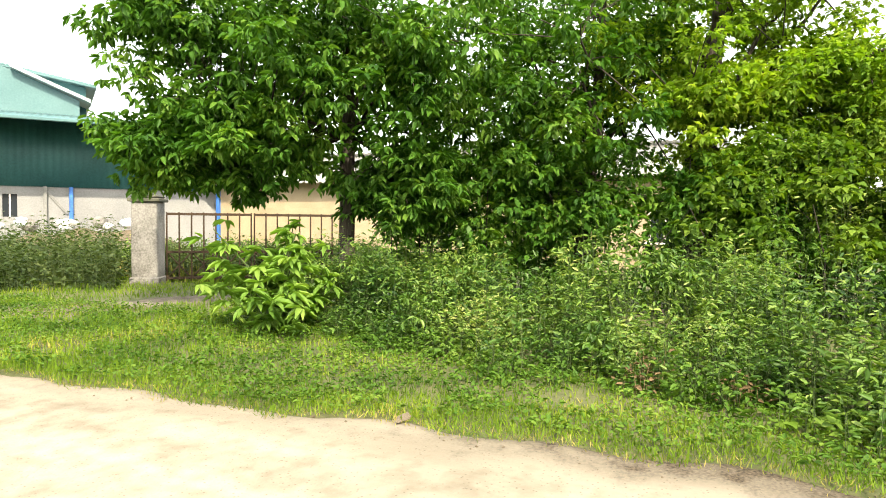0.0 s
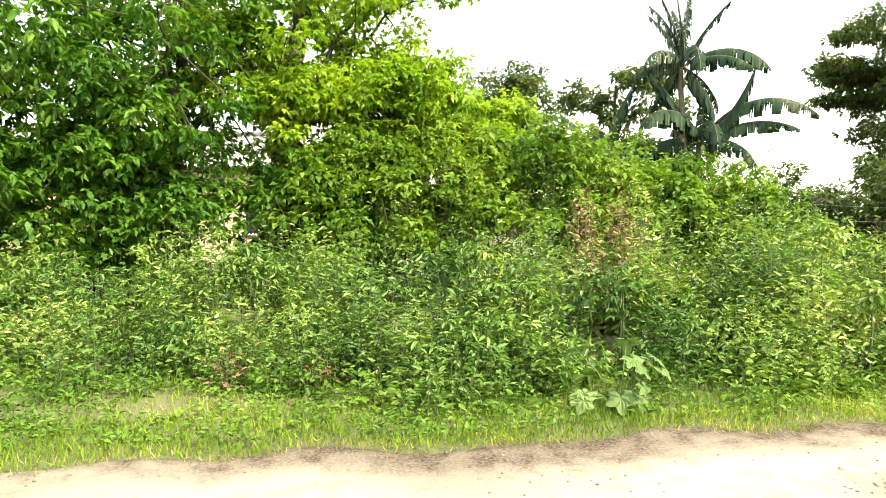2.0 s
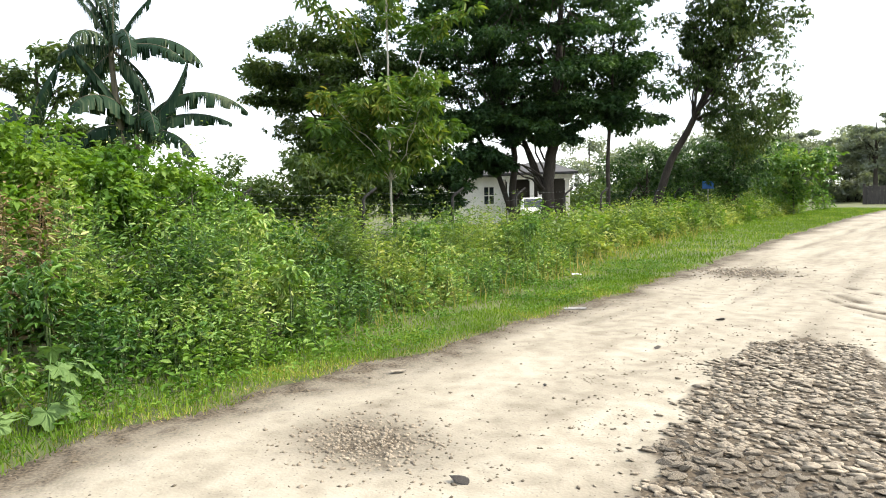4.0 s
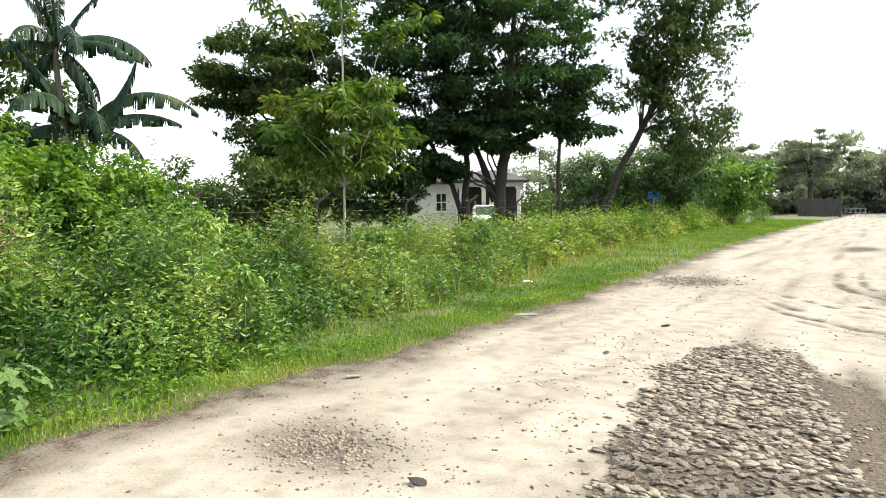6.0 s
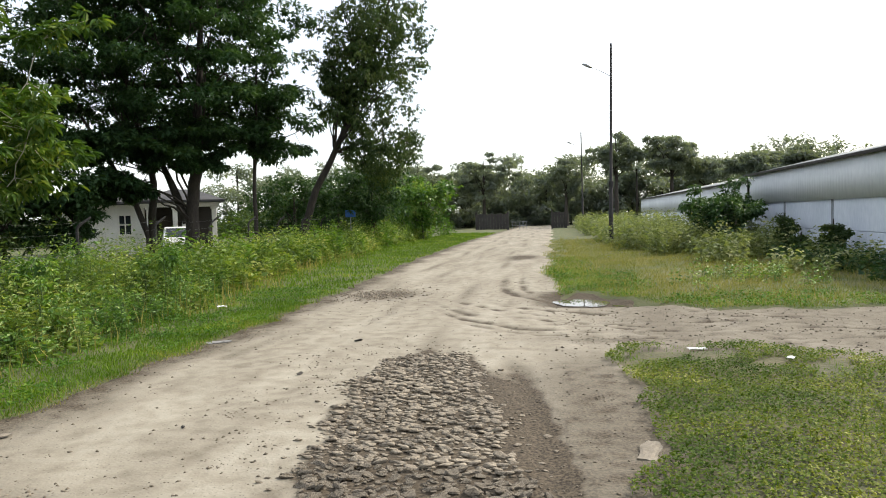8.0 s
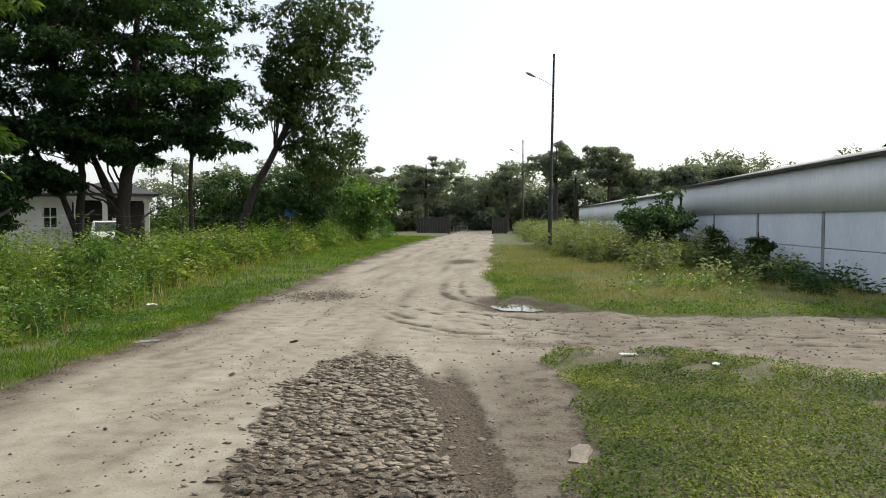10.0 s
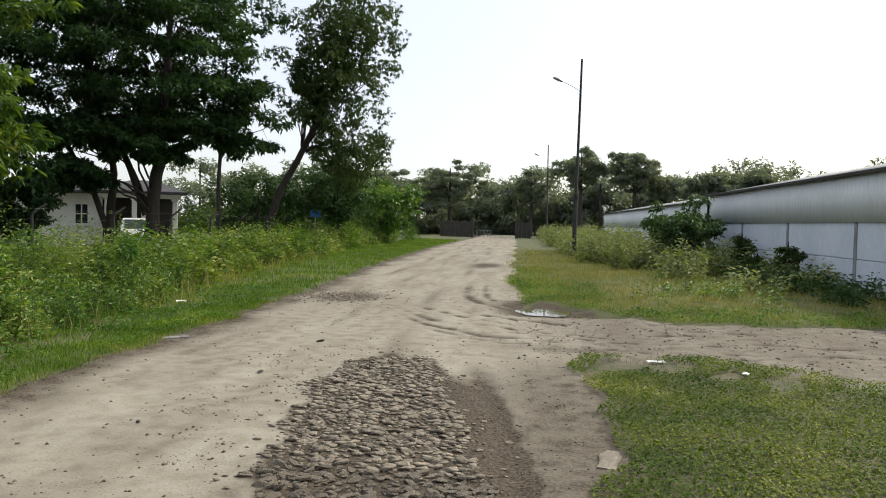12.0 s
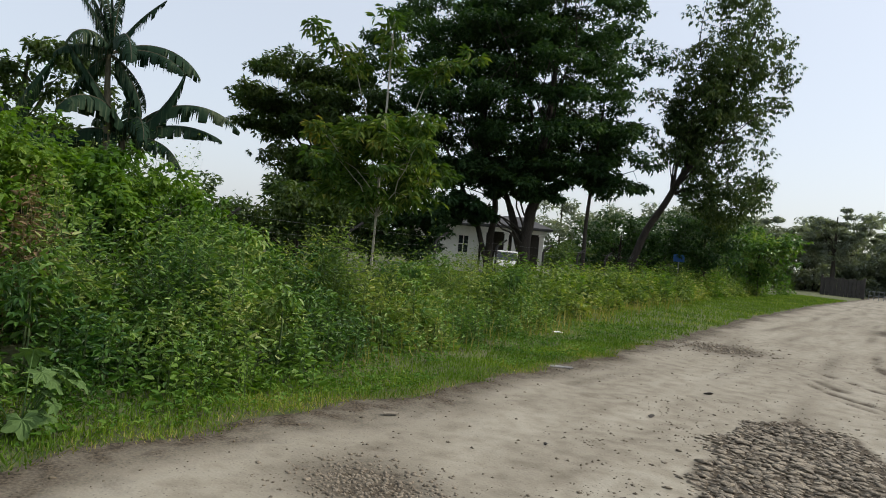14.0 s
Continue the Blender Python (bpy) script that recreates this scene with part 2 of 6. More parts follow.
WEED = leaf_mat("weed_leaf", [(0.0, (0.018, 0.062, 0.013)), (0.4, (0.076, 0.166, 0.03)), (0.75, (0.18, 0.285, 0.058)), (1.0, (0.38, 0.42, 0.15))], 0.32, 0.42, 0.34)
PALE_THICKET = leaf_mat("pale_thicket_leaf", [(0.0, (0.034, 0.078, 0.016)), (0.4, (0.115, 0.188, 0.034)), (0.75, (0.24, 0.305, 0.068)), (1.0, (0.43, 0.43, 0.14))], 0.35, 0.45, 0.28)
VINE = leaf_mat("creeper_leaf", [(0.0, (0.038, 0.098, 0.012)), (0.5, (0.088, 0.178, 0.02)), (1.0, (0.18, 0.27, 0.04))], 0.38)
BROAD = leaf_mat("broad_leaf", [(0.0, (0.028, 0.092, 0.016)), (0.5, (0.066, 0.175, 0.024)), (1.0, (0.17, 0.30, 0.05))], 0.40, 0.4)
LIME = leaf_mat("lime_leaf", [(0.0, (0.075, 0.165, 0.02)), (0.5, (0.185, 0.32, 0.036)), (1.0, (0.36, 0.47, 0.07))], 0.5)
DEEP = leaf_mat("deep_leaf", [(0.0, (0.02, 0.048, 0.022)), (0.5, (0.04, 0.085, 0.035)), (1.0, (0.085, 0.145, 0.052))], 0.33)
OLIVE = leaf_mat("olive_leaf", [(0.0, (0.03, 0.058, 0.023)), (0.5, (0.06, 0.098, 0.034)), (1.0, (0.12, 0.155, 0.053))], 0.34)
# distance haze is mixed into this leaf colour: greyer and lighter than real foliage
HAZED_LEAF = leaf_mat("hazed_leaf", [(0.0, (0.14, 0.17, 0.155)), (0.5, (0.19, 0.22, 0.195)), (1.0, (0.25, 0.28, 0.235))], 0.38)
RUBBER_LEAF = leaf_mat("thin_tree_leaf", [(0.0, (0.034, 0.075, 0.018)), (0.5, (0.075, 0.14, 0.027)), (0.88, (0.19, 0.235, 0.05)), (1.0, (0.31, 0.26, 0.06))], 0.35)
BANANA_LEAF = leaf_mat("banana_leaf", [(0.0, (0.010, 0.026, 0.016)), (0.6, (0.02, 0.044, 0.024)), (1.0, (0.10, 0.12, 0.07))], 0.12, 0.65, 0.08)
GRASS = leaf_mat("grass_blade", [(0.0, (0.05, 0.105, 0.009)), (0.5, (0.108, 0.195, 0.016)), (0.85, (0.20, 0.285, 0.03)), (1.0, (0.36, 0.33, 0.09))], 0.3, 0.65)
DRY_GRASS = leaf_mat("dry_grass", [(0.0, (0.12, 0.14, 0.03)), (0.5, (0.23, 0.22, 0.06)), (1.0, (0.40, 0.33, 0.13))], 0.3, 0.7)
# the palest stop paints sun glints as a few light leaves
CLOVER = leaf_mat("clover_leaf", [(0.0, (0.024, 0.055, 0.007)), (0.45, (0.076, 0.126, 0.014)), (0.9, (0.22, 0.24, 0.04)), (1.0, (0.46, 0.45, 0.21))], 0.3, 0.65)
HERB = leaf_mat("herb_leaf", [(0.0, (0.034, 0.088, 0.012)), (0.5, (0.075, 0.165, 0.02)), (1.0, (0.16, 0.25, 0.04))], 0.3, 0.6)
# pale weeds, their greens washed out further to carry the haze
HAZED_WEED = leaf_mat("hazed_weed_leaf", [(0.0, (0.10, 0.13, 0.06)), (0.5, (0.20, 0.235, 0.11)), (1.0, (0.38, 0.39, 0.22))], 0.35, 0.6)
SAPLING_LEAF = leaf_mat("sapling_leaf", [(0.0, (0.08, 0.18, 0.03)), (0.5, (0.155, 0.285, 0.055)), (1.0, (0.27, 0.40, 0.09))], 0.4, 0.5)
PALE_LEAF = leaf_mat("pale_broad_leaf", [(0.0, (0.06, 0.13, 0.035)), (1.0, (0.15, 0.23, 0.075))], 0.3, 0.6)
DEAD_LEAF = leaf_mat("dead_leaf", [(0.0, (0.08, 0.055, 0.028)), (0.5, (0.16, 0.11, 0.06)), (1.0, (0.27, 0.20, 0.11))], 0.12, 0.8)

# ---- mesh helpers ----
R = np.random.default_rng(11)


def np_mesh(name, verts, faces, mat, smooth=False):
    """A mesh from arrays; all faces have the same number of corners."""
    verts, faces = np.asarray(verts, np.float32), np.asarray(faces, np.int32)
    me = bpy.data.meshes.new(name)
    me.vertices.add(len(verts))
    me.vertices.foreach_set("co", verts.ravel())
    me.loops.add(faces.size)
    me.loops.foreach_set("vertex_index", faces.ravel())
    me.polygons.add(len(faces))
    me.polygons.foreach_set("loop_start", np.arange(len(faces), dtype=np.int32) * faces.shape[1])
    if smooth:
        me.polygons.foreach_set("use_smooth", np.ones(len(faces), bool))
    me.materials.append(mat)
    me.update(calc_edges=True)
    return me


def part(name, data, mat, parent, label=""):
    """A bmesh or a mesh as one object under a thing."""
    if isinstance(data, bmesh.types.BMesh):
        me = bpy.data.meshes.new(name)
        data.to_mesh(me)
        data.free()
        me.materials.append(mat)
        data = me
    ob = new(name, data)
    ob.parent = parent
    return tagged(ob, label)


def thing(name, place, label, category, group="", kind=""):
    ob = new(name)
    ob.location = place
    return tagged(ob, label, category, group, kind)


def box(bm, lo, hi, bevel=0.0, turn=None):
    """Adds a box between two corners, its edges bevelled."""
    made = bmesh.ops.create_cube(bm, size=1)
    vs = made["verts"]
    lo, hi = Vector(lo), Vector(hi)
    for v in vs:
        v.co = Vector([(lo[i] + hi[i]) / 2 + v.co[i] * (hi[i] - lo[i]) for i in range(3)])
    if bevel:
        es = list({e for v in vs for e in v.link_edges})
        vs = bmesh.ops.bevel(bm, geom=es, offset=bevel, segments=1, affect="EDGES")["verts"]
    if turn is not None:
        bmesh.ops.transform(bm, matrix=turn, verts=list(vs))
    return bm


def boxed(lo, hi, bevel=0.0, turn=None):
    return box(bmesh.new(), lo, hi, bevel, turn)


def tube_arrays(points, radii, sides=6):
    """A tapered tube along points as vertices and quads."""
    p = np.asarray(points, float)
    d = np.gradient(p, axis=0)
    d /= np.linalg.norm(d, axis=1)[:, None] + 1e-9
    ref = np.array([[0, 0, 1.0]]) if np.abs(p[-1, 2] - p[0, 2]) < 0.5 * np.linalg.norm(p[-1] - p[0]) else np.array([[0.6, 0.8, 0.0]])
    u = np.cross(d, ref)
    u /= np.linalg.norm(u, axis=1)[:, None] + 1e-9
    w = np.cross(d, u)
    a = np.linspace(0, 2 * np.pi, sides, endpoint=False)
    ring = u[:, None] * np.cos(a)[None, :, None] + w[:, None] * np.sin(a)[None, :, None]
    v = p[:, None] + ring * np.asarray(radii, float)[:, None, None]
    n = len(p)
    i, j = np.meshgrid(np.arange(n - 1), np.arange(sides), indexing="ij")
    k = (j + 1) % sides
    f = np.stack([i * sides + j, i * sides + k, (i + 1) * sides + k, (i + 1) * sides + j], -1).reshape(-1, 4)
    return v.reshape(-1, 3), f


def tubes(name, runs, mat, sides=6):
    vs, fs, n = [], [], 0
    for pts, rad in runs:
        v, f = tube_arrays(pts, rad, sides)
        vs.append(v)
        fs.append(f + n)
        n += len(v)
    return np_mesh(name, np.concatenate(vs), np.concatenate(fs), mat, True)


def unit(v):
    return v / (np.linalg.norm(v, axis=-1, keepdims=True) + 1e-9)


def leaves(name, pos, way, up, length, width, mat, fine=True, fold=0.25, curl=0.15):
    """Many leaves in one mesh: base points, directions, rough normals, sizes. fine: six corners each, else four."""
    way = unit(way)
    side = unit(np.cross(way, up))
    nor = np.cross(side, way)
    L, W = np.asarray(length)[:, None], np.asarray(width)[:, None]
    tip = pos + way * L - nor * L * curl
    if fine:
        a, b = pos + way * L * 0.28, pos + way * L * 0.66 - nor * L * curl * 0.3
        v = np.stack([pos, a + side * W * 0.46 + nor * W * fold, b + side * W * 0.36 + nor * W * fold, tip,
                      b - side * W * 0.36 + nor * W * fold, a - side * W * 0.46 + nor * W * fold], 1)
        f = np.array([[0, 3, 2, 1], [0, 5, 4, 3]])
    else:
        m = pos + way * L * 0.45 + nor * W * fold
        v = np.stack([pos, m + side * W * 0.5, tip, m - side * W * 0.5], 1)
        f = np.array([[0, 3, 2, 1]])
    n, k = len(pos), v.shape[1]
    F = (np.arange(n)[:, None, None] * k + f[None]).reshape(-1, 4)
    return np_mesh(name, v.reshape(-1, 3), F, mat, False)


def ball(n):
    return unit(R.normal(size=(n, 3)))


def wobble(x, y, s=1.0, seed=0.0):
    """Smooth pseudo-noise between about -1 and 1."""
    return (np.sin(x * 1.7 * s + seed) * np.cos(y * 1.3 * s - seed * 2) + np.sin(x * 3.9 * s - y * 2.7 * s + seed * 3) * 0.6
            + np.sin(y * 5.3 * s + x * 1.1 * s + seed) * 0.4) / 2


def clumps_in(center, radii, n, size, seed=0, hollow=0.45):
    """Clump centres in an ellipsoid, more of them near its skin, with uneven sizes."""
    r = np.random.default_rng(seed)
    d = unit(r.normal(size=(n, 3)))
    rad = hollow + (1 - hollow) * r.random(n) ** 0.7
    rad *= 0.82 + 0.3 * r.random(n)
    return np.array(center) + d * rad[:, None] * np.array(radii), size * (0.6 + 0.7 * r.random(n))


def crown_mesh(name, centers, sizes, tufts, per, length, mat, flat=0.6, droop=0.35, fine=False, slim=0.45):
    """Leaves in tufts round clump centres. per: leaves a tuft."""
    n = len(centers)
    c = np.repeat(centers, tufts, 0)
    s = np.repeat(sizes, tufts)[:, None]
    d = ball(n * tufts)
    tip = c + d * s * (R.random((n * tufts, 1)) ** 0.45) * np.array([1, 1, flat])
    out = d * np.array([1, 1, 0.3])
    p = np.repeat(tip, per, 0)
    o = np.repeat(out, per, 0)
    m = len(p)
    way = unit(o * 0.7 + ball(m) * np.array([1, 1, 0.6]) + np.array([0, 0, -droop]))
    up = unit(np.array([0, 0, 1.0]) + ball(m) * 0.55 + o * 0.3)
    ln = length * (0.6 + 0.7 * R.random(m))
    return leaves(name, p + way * ln[:, None] * 0.15, way, up, ln, ln * slim, mat, fine)


def tree(name, label, trunk, clumps, sizes, tufts, per, length, leaf, bark=BARK, limbs=9, fork=0.45, flat=0.6, droop=0.35,
         fine=False, slim=0.45, limb_size=0.35, group="trees by the road", category="tree", more=()):
    """A tree: trunk points (x, y, z, radius), limbs that reach for the clumps, and a crown of leaves."""
    t = np.array(trunk, float)
    base = t[0, :3].copy()
    ob = thing(name, base, label, category, group)
    t[:, :3] -= base
    cl = np.asarray(clumps, float) - base
    # a finer, slightly crooked trunk
    s = np.linspace(0, len(t) - 1, 4 * len(t))
    tt = np.stack([np.interp(s, np.arange(len(t)), t[:, k]) for k in range(4)], 1)
    tt[1:-1, :2] += R.normal(size=(len(tt) - 2, 2)) * tt[1:-1, 3:4] * 0.12
    tt[0, 3] *= 1.35
    runs = [(tt[:, :3], tt[:, 3])]
    for other in more:
        q = np.array(other, float)
        q[:, :3] -= base
        runs.append((q[:, :3], q[:, 3]))
    part("trunk", tubes("trunk", runs, bark, 9), bark, ob)
    order = R.permutation(len(cl))
    ends = []
    for i in order[:limbs]:
        # leave the trunk below the clump
        k = int(np.clip(np.searchsorted(tt[:, 2], cl[i, 2] * (0.35 + 0.45 * R.random())), int(len(tt) * fork), len(tt) - 1))
        a, ra = tt[k, :3], tt[k, 3]
        u = np.linspace(0, 1, 7)[:, None]
        mid = (a + cl[i]) / 2 + np.array([0, 0, 0.12]) * np.linalg.norm(cl[i] - a) + R.normal(size=3) * 0.06 * np.linalg.norm(cl[i] - a)
        pts = a * (1 - u) ** 2 + mid * 2 * u * (1 - u) + cl[i] * u ** 2
        pts[2:-1] += R.normal(size=(4, 3)) * 0.02 * np.linalg.norm(cl[i] - a)
        ends.append([pts, np.linspace(ra * (limb_size + 0.1), max(0.01, ra * 0.08), 7), []])
    for i in order[limbs:]:
        best = min(ends, key=lambda e: np.min(np.linalg.norm(e[0][2:] - cl[i], axis=1)))
        k = min(int(np.argmin(np.linalg.norm(best[0][2:] - cl[i], axis=1))) + 2, len(best[0]) - 1)
        u = np.linspace(0, 1, 4)[:, None]
        pts = best[0][k] * (1 - u) + cl[i] * u + np.array([0, 0, 0.1]) * u * (1 - u)
        best[2].append((pts, np.linspace(best[1][k] * 0.7, 0.006, 4)))
    for pts, rad, twigs in ends:
        part("limb", tubes("limb", [(pts, rad)] + twigs, bark, 5), bark, ob)
    part("crown", crown_mesh("crown", cl, sizes, tufts, per, length, leaf, flat, droop, fine, slim), leaf, ob)
    return ob


# ---- plan of the road ----


def left_edge(y):
    """The road's grassy edge on the side of the thicket."""
    base = np.interp(y, [-40, -6, -1.5, 3, 7, 14, 23, 42, 75, 140], [-4.1, -4.1, -4.4, -4.5, -4.3, -4.45, -4.95, -5.3, -4.9, -4.9])
    return base + 0.10 * np.sin(y * 2.1) * np.sin(y * 0.7 + 1) + 0.06 * np.sin(y * 5.3)


def right_edge(y):
    base = np.interp(y, [-40, 1, 2.6, 3.7, 4.5, 5.8, 6.7, 7.6, 8.0, 8.05, 10.6, 10.65, 12.2, 13.8, 22, 43, 75, 140],
                     [0.9, 0.4, 0.4, 0.45, 0.74, 0.80, 0.6, 0.72, 0.85, 60, 60, 0.8, 0.3, -0.05, -0.18, -0.2, -0.2, -0.2])
    return base + 0.06 * np.sin(y * 3.1 + 1) + 0.04 * np.sin(y * 7.7) + 0.16 * np.sin(y * 0.83 + 2) * (y > 13)


def inside_road(x, y):
    """Distance inside the dirt, positive on it, for the main road and the side road."""
    main = np.minimum(x - left_edge(y), np.where((y > 8.05) & (y < 10.6), 9, right_edge(y)) - x)
    low = 7.85 - 0.55 * np.clip(x - 2.1, 0, 3) + 0.16 * np.sin(x * 0.8 + 1) + 0.1 * np.sin(x * 3.1) - 0.35 * np.exp(-((x - 0.7) / 0.5) ** 2)
    high = 11.05 - 0.15 * (x > 4) * (x - 4) + 0.2 * np.sin(x * 1.3 + 0.5) + 0.1 * np.sin(x * 4.3) + 0.06 * np.sin(x * 9.1 + 2) + 0.04 * np.sin(x * 17) + 1.95 * np.exp(-((x - 0.6) / 0.85) ** 2)
    low, high = np.maximum(low, 6.45), np.maximum(high, 9.8)
    side = np.minimum(np.minimum(y - low, high - y), x + 1.5)
    return np.maximum(main, side)


def bed_left(y):
    return np.interp(y, [1.0, 3.0, 3.9, 4.85, 5.5, 6.2, 7.1, 7.75], [-1.3, -1.4, -1.52, -1.70, -1.78, -1.86, -1.75, -1.5]) + 0.05 * np.sin(y * 6) + 0.035 * np.sin(y * 13)


def bed_right(y):
    return np.interp(y, [1.0, 3.0, 3.9, 4.85, 6.2, 7.1, 7.75], [0.05, -0.02, -0.15, -0.32, -0.66, -0.85, -1.1]) + 0.05 * np.sin(y * 5 + 1)


def rut_middle(y):
    """The worn wheel rut beside the cobbles."""
    return np.interp(y, [1.0, 3.0, 3.9, 4.85, 6.2, 7.0], [0.25, 0.13, 0.04, -0.08, -0.28, -0.4])


def turning_ruts(x, y):
    """How deep the wheel tracks run that swing from the road into the side road, 0 to 1."""
    d = np.zeros(np.broadcast(x, y).shape)
    for k, off in enumerate((8.15, 8.42, 8.85, 9.12, 9.5, 10.1)):
        line = off + 2.5 * np.exp(-(np.maximum(x, -2.6) + 1.7) / 1.3) * (0.8 + 0.07 * k) + 0.06 * np.sin(x * 1.9 + off * 3)
        slope = np.hypot(1, 1.9 * np.exp(-(np.maximum(x, -2.6) + 1.7) / 1.3))
        worn = np.clip(0.62 + 0.42 * np.sin(x * (1.1 + 0.2 * k) + off * 7) + 0.2 * np.sin(x * 5.1 + k), 0.08, 1)
        worn = worn * np.clip(0.8 + 1.1 * wobble(x, y, 2.6, k), 0.08, 1)
        d = np.maximum(d, worn * np.exp(-((y - line - 0.03 * np.sin(x * 7 + k)) / slope / (0.055 + 0.02 * (k % 3))) ** 2))
    d = d * np.clip((x + 2.3) / 0.7, 0, 1) * np.clip((12.6 - y) / 0.8, 0, 1) * np.clip((y - 7.4) / 0.4, 0, 1)
    # tracks that come down the road and bend to the puddle
    for x0, w in ((-1.15, 0.11), (-0.75, 0.09)):
        line = x0 + 1.25 * np.exp(-np.maximum(0, y - 11.9) / 1.1)
        d = np.maximum(d, (0.3 + 0.7 * np.clip(0.5 + wobble(x, y, 2.0, 5), 0, 1)) * np.exp(-((x - line) / w) ** 2) * np.clip((y - 11.8) / 0.3, 0, 1) * np.clip((19 - y) / 5, 0, 1))
    return d


def soil_at(x, y):
    """How gravelly and dark the road's soil is."""
    s = 0.56 * np.exp(-(np.maximum(0, x - left_edge(y) - 0.05) / (0.42 + 0.12 * np.sin(y * 1.7) + 0.14 * np.exp(-((y - 2.5) / 2.5) ** 2))) ** 2) * np.clip((y + 4.5) / 4, 0.35, 1)
    rim = np.minimum.reduce([x - bed_left(y), bed_right(y) + 0.1 - x, (7.5 + 0.22 * np.sin(x * 8) + 0.12 * np.sin(x * 21) - y) * 0.35, y - 0.9])
    s = np.maximum(s, np.clip(0.30 + rim / 0.16, 0, 0.9 + 0.1 * np.clip((x + 1.5) / 1.0, 0, 1)))
    s = np.maximum(s, 0.62 * np.exp(-(((x + 3.03) / 0.55) ** 2 + ((y - 2.95) / 0.45) ** 2)))
    s = np.maximum(s, 0.75 * np.exp(-(((x + 3.4) / 0.8) ** 2 + ((y - 13.2) / 0.9) ** 2)))
    s = np.maximum(s, 0.8 * np.exp(-(((x + 1.1) / 0.6) ** 2 + ((y - 24.7) / 1.3) ** 2)))
    s = np.maximum(s, 0.78 * np.clip(np.minimum(x - bed_left(y) - 0.3, rut_middle(y) + 0.12 - x) / 0.15, 0, 1) * np.clip((6.9 - y) / 0.8, 0, 1) * (y > 1))
    s = np.maximum(s, 1.0 * np.exp(-(((x - rut_middle(y)) / 0.15) ** 2 + ((y - 4.2) / 2.6) ** 4)))
    s = np.maximum(s, np.exp(-(((x - 0.8) / 1.1) ** 4 + ((y - 12.4) / 1.15) ** 4)))
    s = np.maximum(s, 0.45 * np.exp(-(((x - 0.9) / 1.2) ** 2 + ((y - 8.3) / 0.35) ** 2)))
    s = np.maximum(s, 0.46 * np.exp(-(((x - 0.45) / 0.6) ** 4 + ((y - 4.9) / 2.8) ** 4)))
    s = np.maximum(s, 0.34 * np.clip((x - 0.2) / 0.8, 0, 1) * (y > 7) * (y < 12))
    s = np.maximum(s, 0.85 * turning_ruts(x, y))
    # faint lengthwise wear
    for x0, w, k in ((-3.6, 0.14, 0.36), (-2.75, 0.16, 0.30), (-1.55, 0.15, 0.34)):
        line = x0 + 0.12 * np.sin(y * 0.45 + x0)
        s = np.maximum(s, k * np.exp(-((x - line) / w) ** 2) * (0.55 + 0.45 * np.sin(y * 0.9 + x0 * 3)) * (y > 7))
    return s


def road_height(x, y):
    h = 0.018 * wobble(x, y, 0.9, 1.0) + 0.006 * wobble(x, y, 4.0, 2.0)
    h = h - 0.032 * turning_ruts(x, y) + 0.012 * wobble(x, y, 5.0, 6) * np.clip((x + 1.5) / 1.5, 0, 1) * (y > 7.5) * (y < 13)
    hollow = np.maximum(np.exp(-(((x - 0.5) / 0.62) ** 4 + ((y - 12.2) / 0.85) ** 4)), np.exp(-(((x - 1.3) / 0.5) ** 4 + ((y - 11.68) / 0.3) ** 4)))
    h = h * (1 - hollow) - 0.085 * hollow
    h = h - 0.03 * np.exp(-((x - rut_middle(y)) / 0.13) ** 2) * (y > 1) * (y < 6.8)
    return h


def grid_sheet(xs, ys, keep, height, drop):
    """A sheet over the cells that keep() holds, its rim sloping down below its neighbour."""
    X, Y = np.meshgrid(xs, ys, indexing="ij")
    d = keep(X, Y)
    nx, ny = X.shape
    idx = np.arange(nx * ny).reshape(nx, ny)
    cell = (np.maximum.reduce([d[:-1, :-1], d[1:, :-1], d[:-1, 1:], d[1:, 1:]]) > 0)
    q = np.stack([idx[:-1, :-1], idx[1:, :-1], idx[1:, 1:], idx[:-1, 1:]], -1)[cell]
    used, inv = np.unique(q, return_inverse=True)
    Z = height(X, Y) - drop * np.maximum(0, 0.1 - d)
    V = np.stack([X, Y, Z], -1).reshape(-1, 3)[used]
    return V, inv.reshape(-1, 4)


def spread(values):
    return np.unique(np.concatenate(values))


# ground: one sheet to the horizon, finer near the camera
gx = spread([np.linspace(-2500, -60, 14), np.linspace(-60, 60, 121), np.linspace(60, 2500, 14)])
gX, gY = np.meshgrid(gx, gx, indexing="ij")
gd = inside_road(gX, gY)
gZ = -0.05 + 0.05 * wobble(gX, gY, 0.35, 3) * (np.abs(gX) < 60) * (np.abs(gY) < 60)
gZ = np.where(gd > -1.5, -0.09, gZ)
gi = np.arange(gX.size).reshape(gX.shape)
ground = new("ground", np_mesh("ground", np.stack([gX, gY, gZ], -1).reshape(-1, 3),
             np.stack([gi[:-1, :-1], gi[1:, :-1], gi[1:, 1:], gi[:-1, 1:]], -1).reshape(-1, 4), TURF, True))
tagged(ground, "grassy dark soil reaching to the horizon", "ground", kind="structure")

V, F = grid_sheet(spread([np.arange(-5.8, 4.0, 0.06), np.arange(4.0, 26, 0.25)]),
                  spread([np.arange(-14, 2, 0.2), np.arange(2, 15.5, 0.06), np.arange(15.5, 30, 0.25), np.arange(30, 130, 1.0), np.arange(-40, -14, 1.0)]),
                  lambda x, y: inside_road(x, y) + 0.45, lambda x, y: road_height(x, y) - 0.3 * np.maximum(0, -inside_road(x, y)), 0.0)
me = np_mesh("road", V, F, ROAD, True)
col = me.attributes.new("soil", "FLOAT", "POINT")
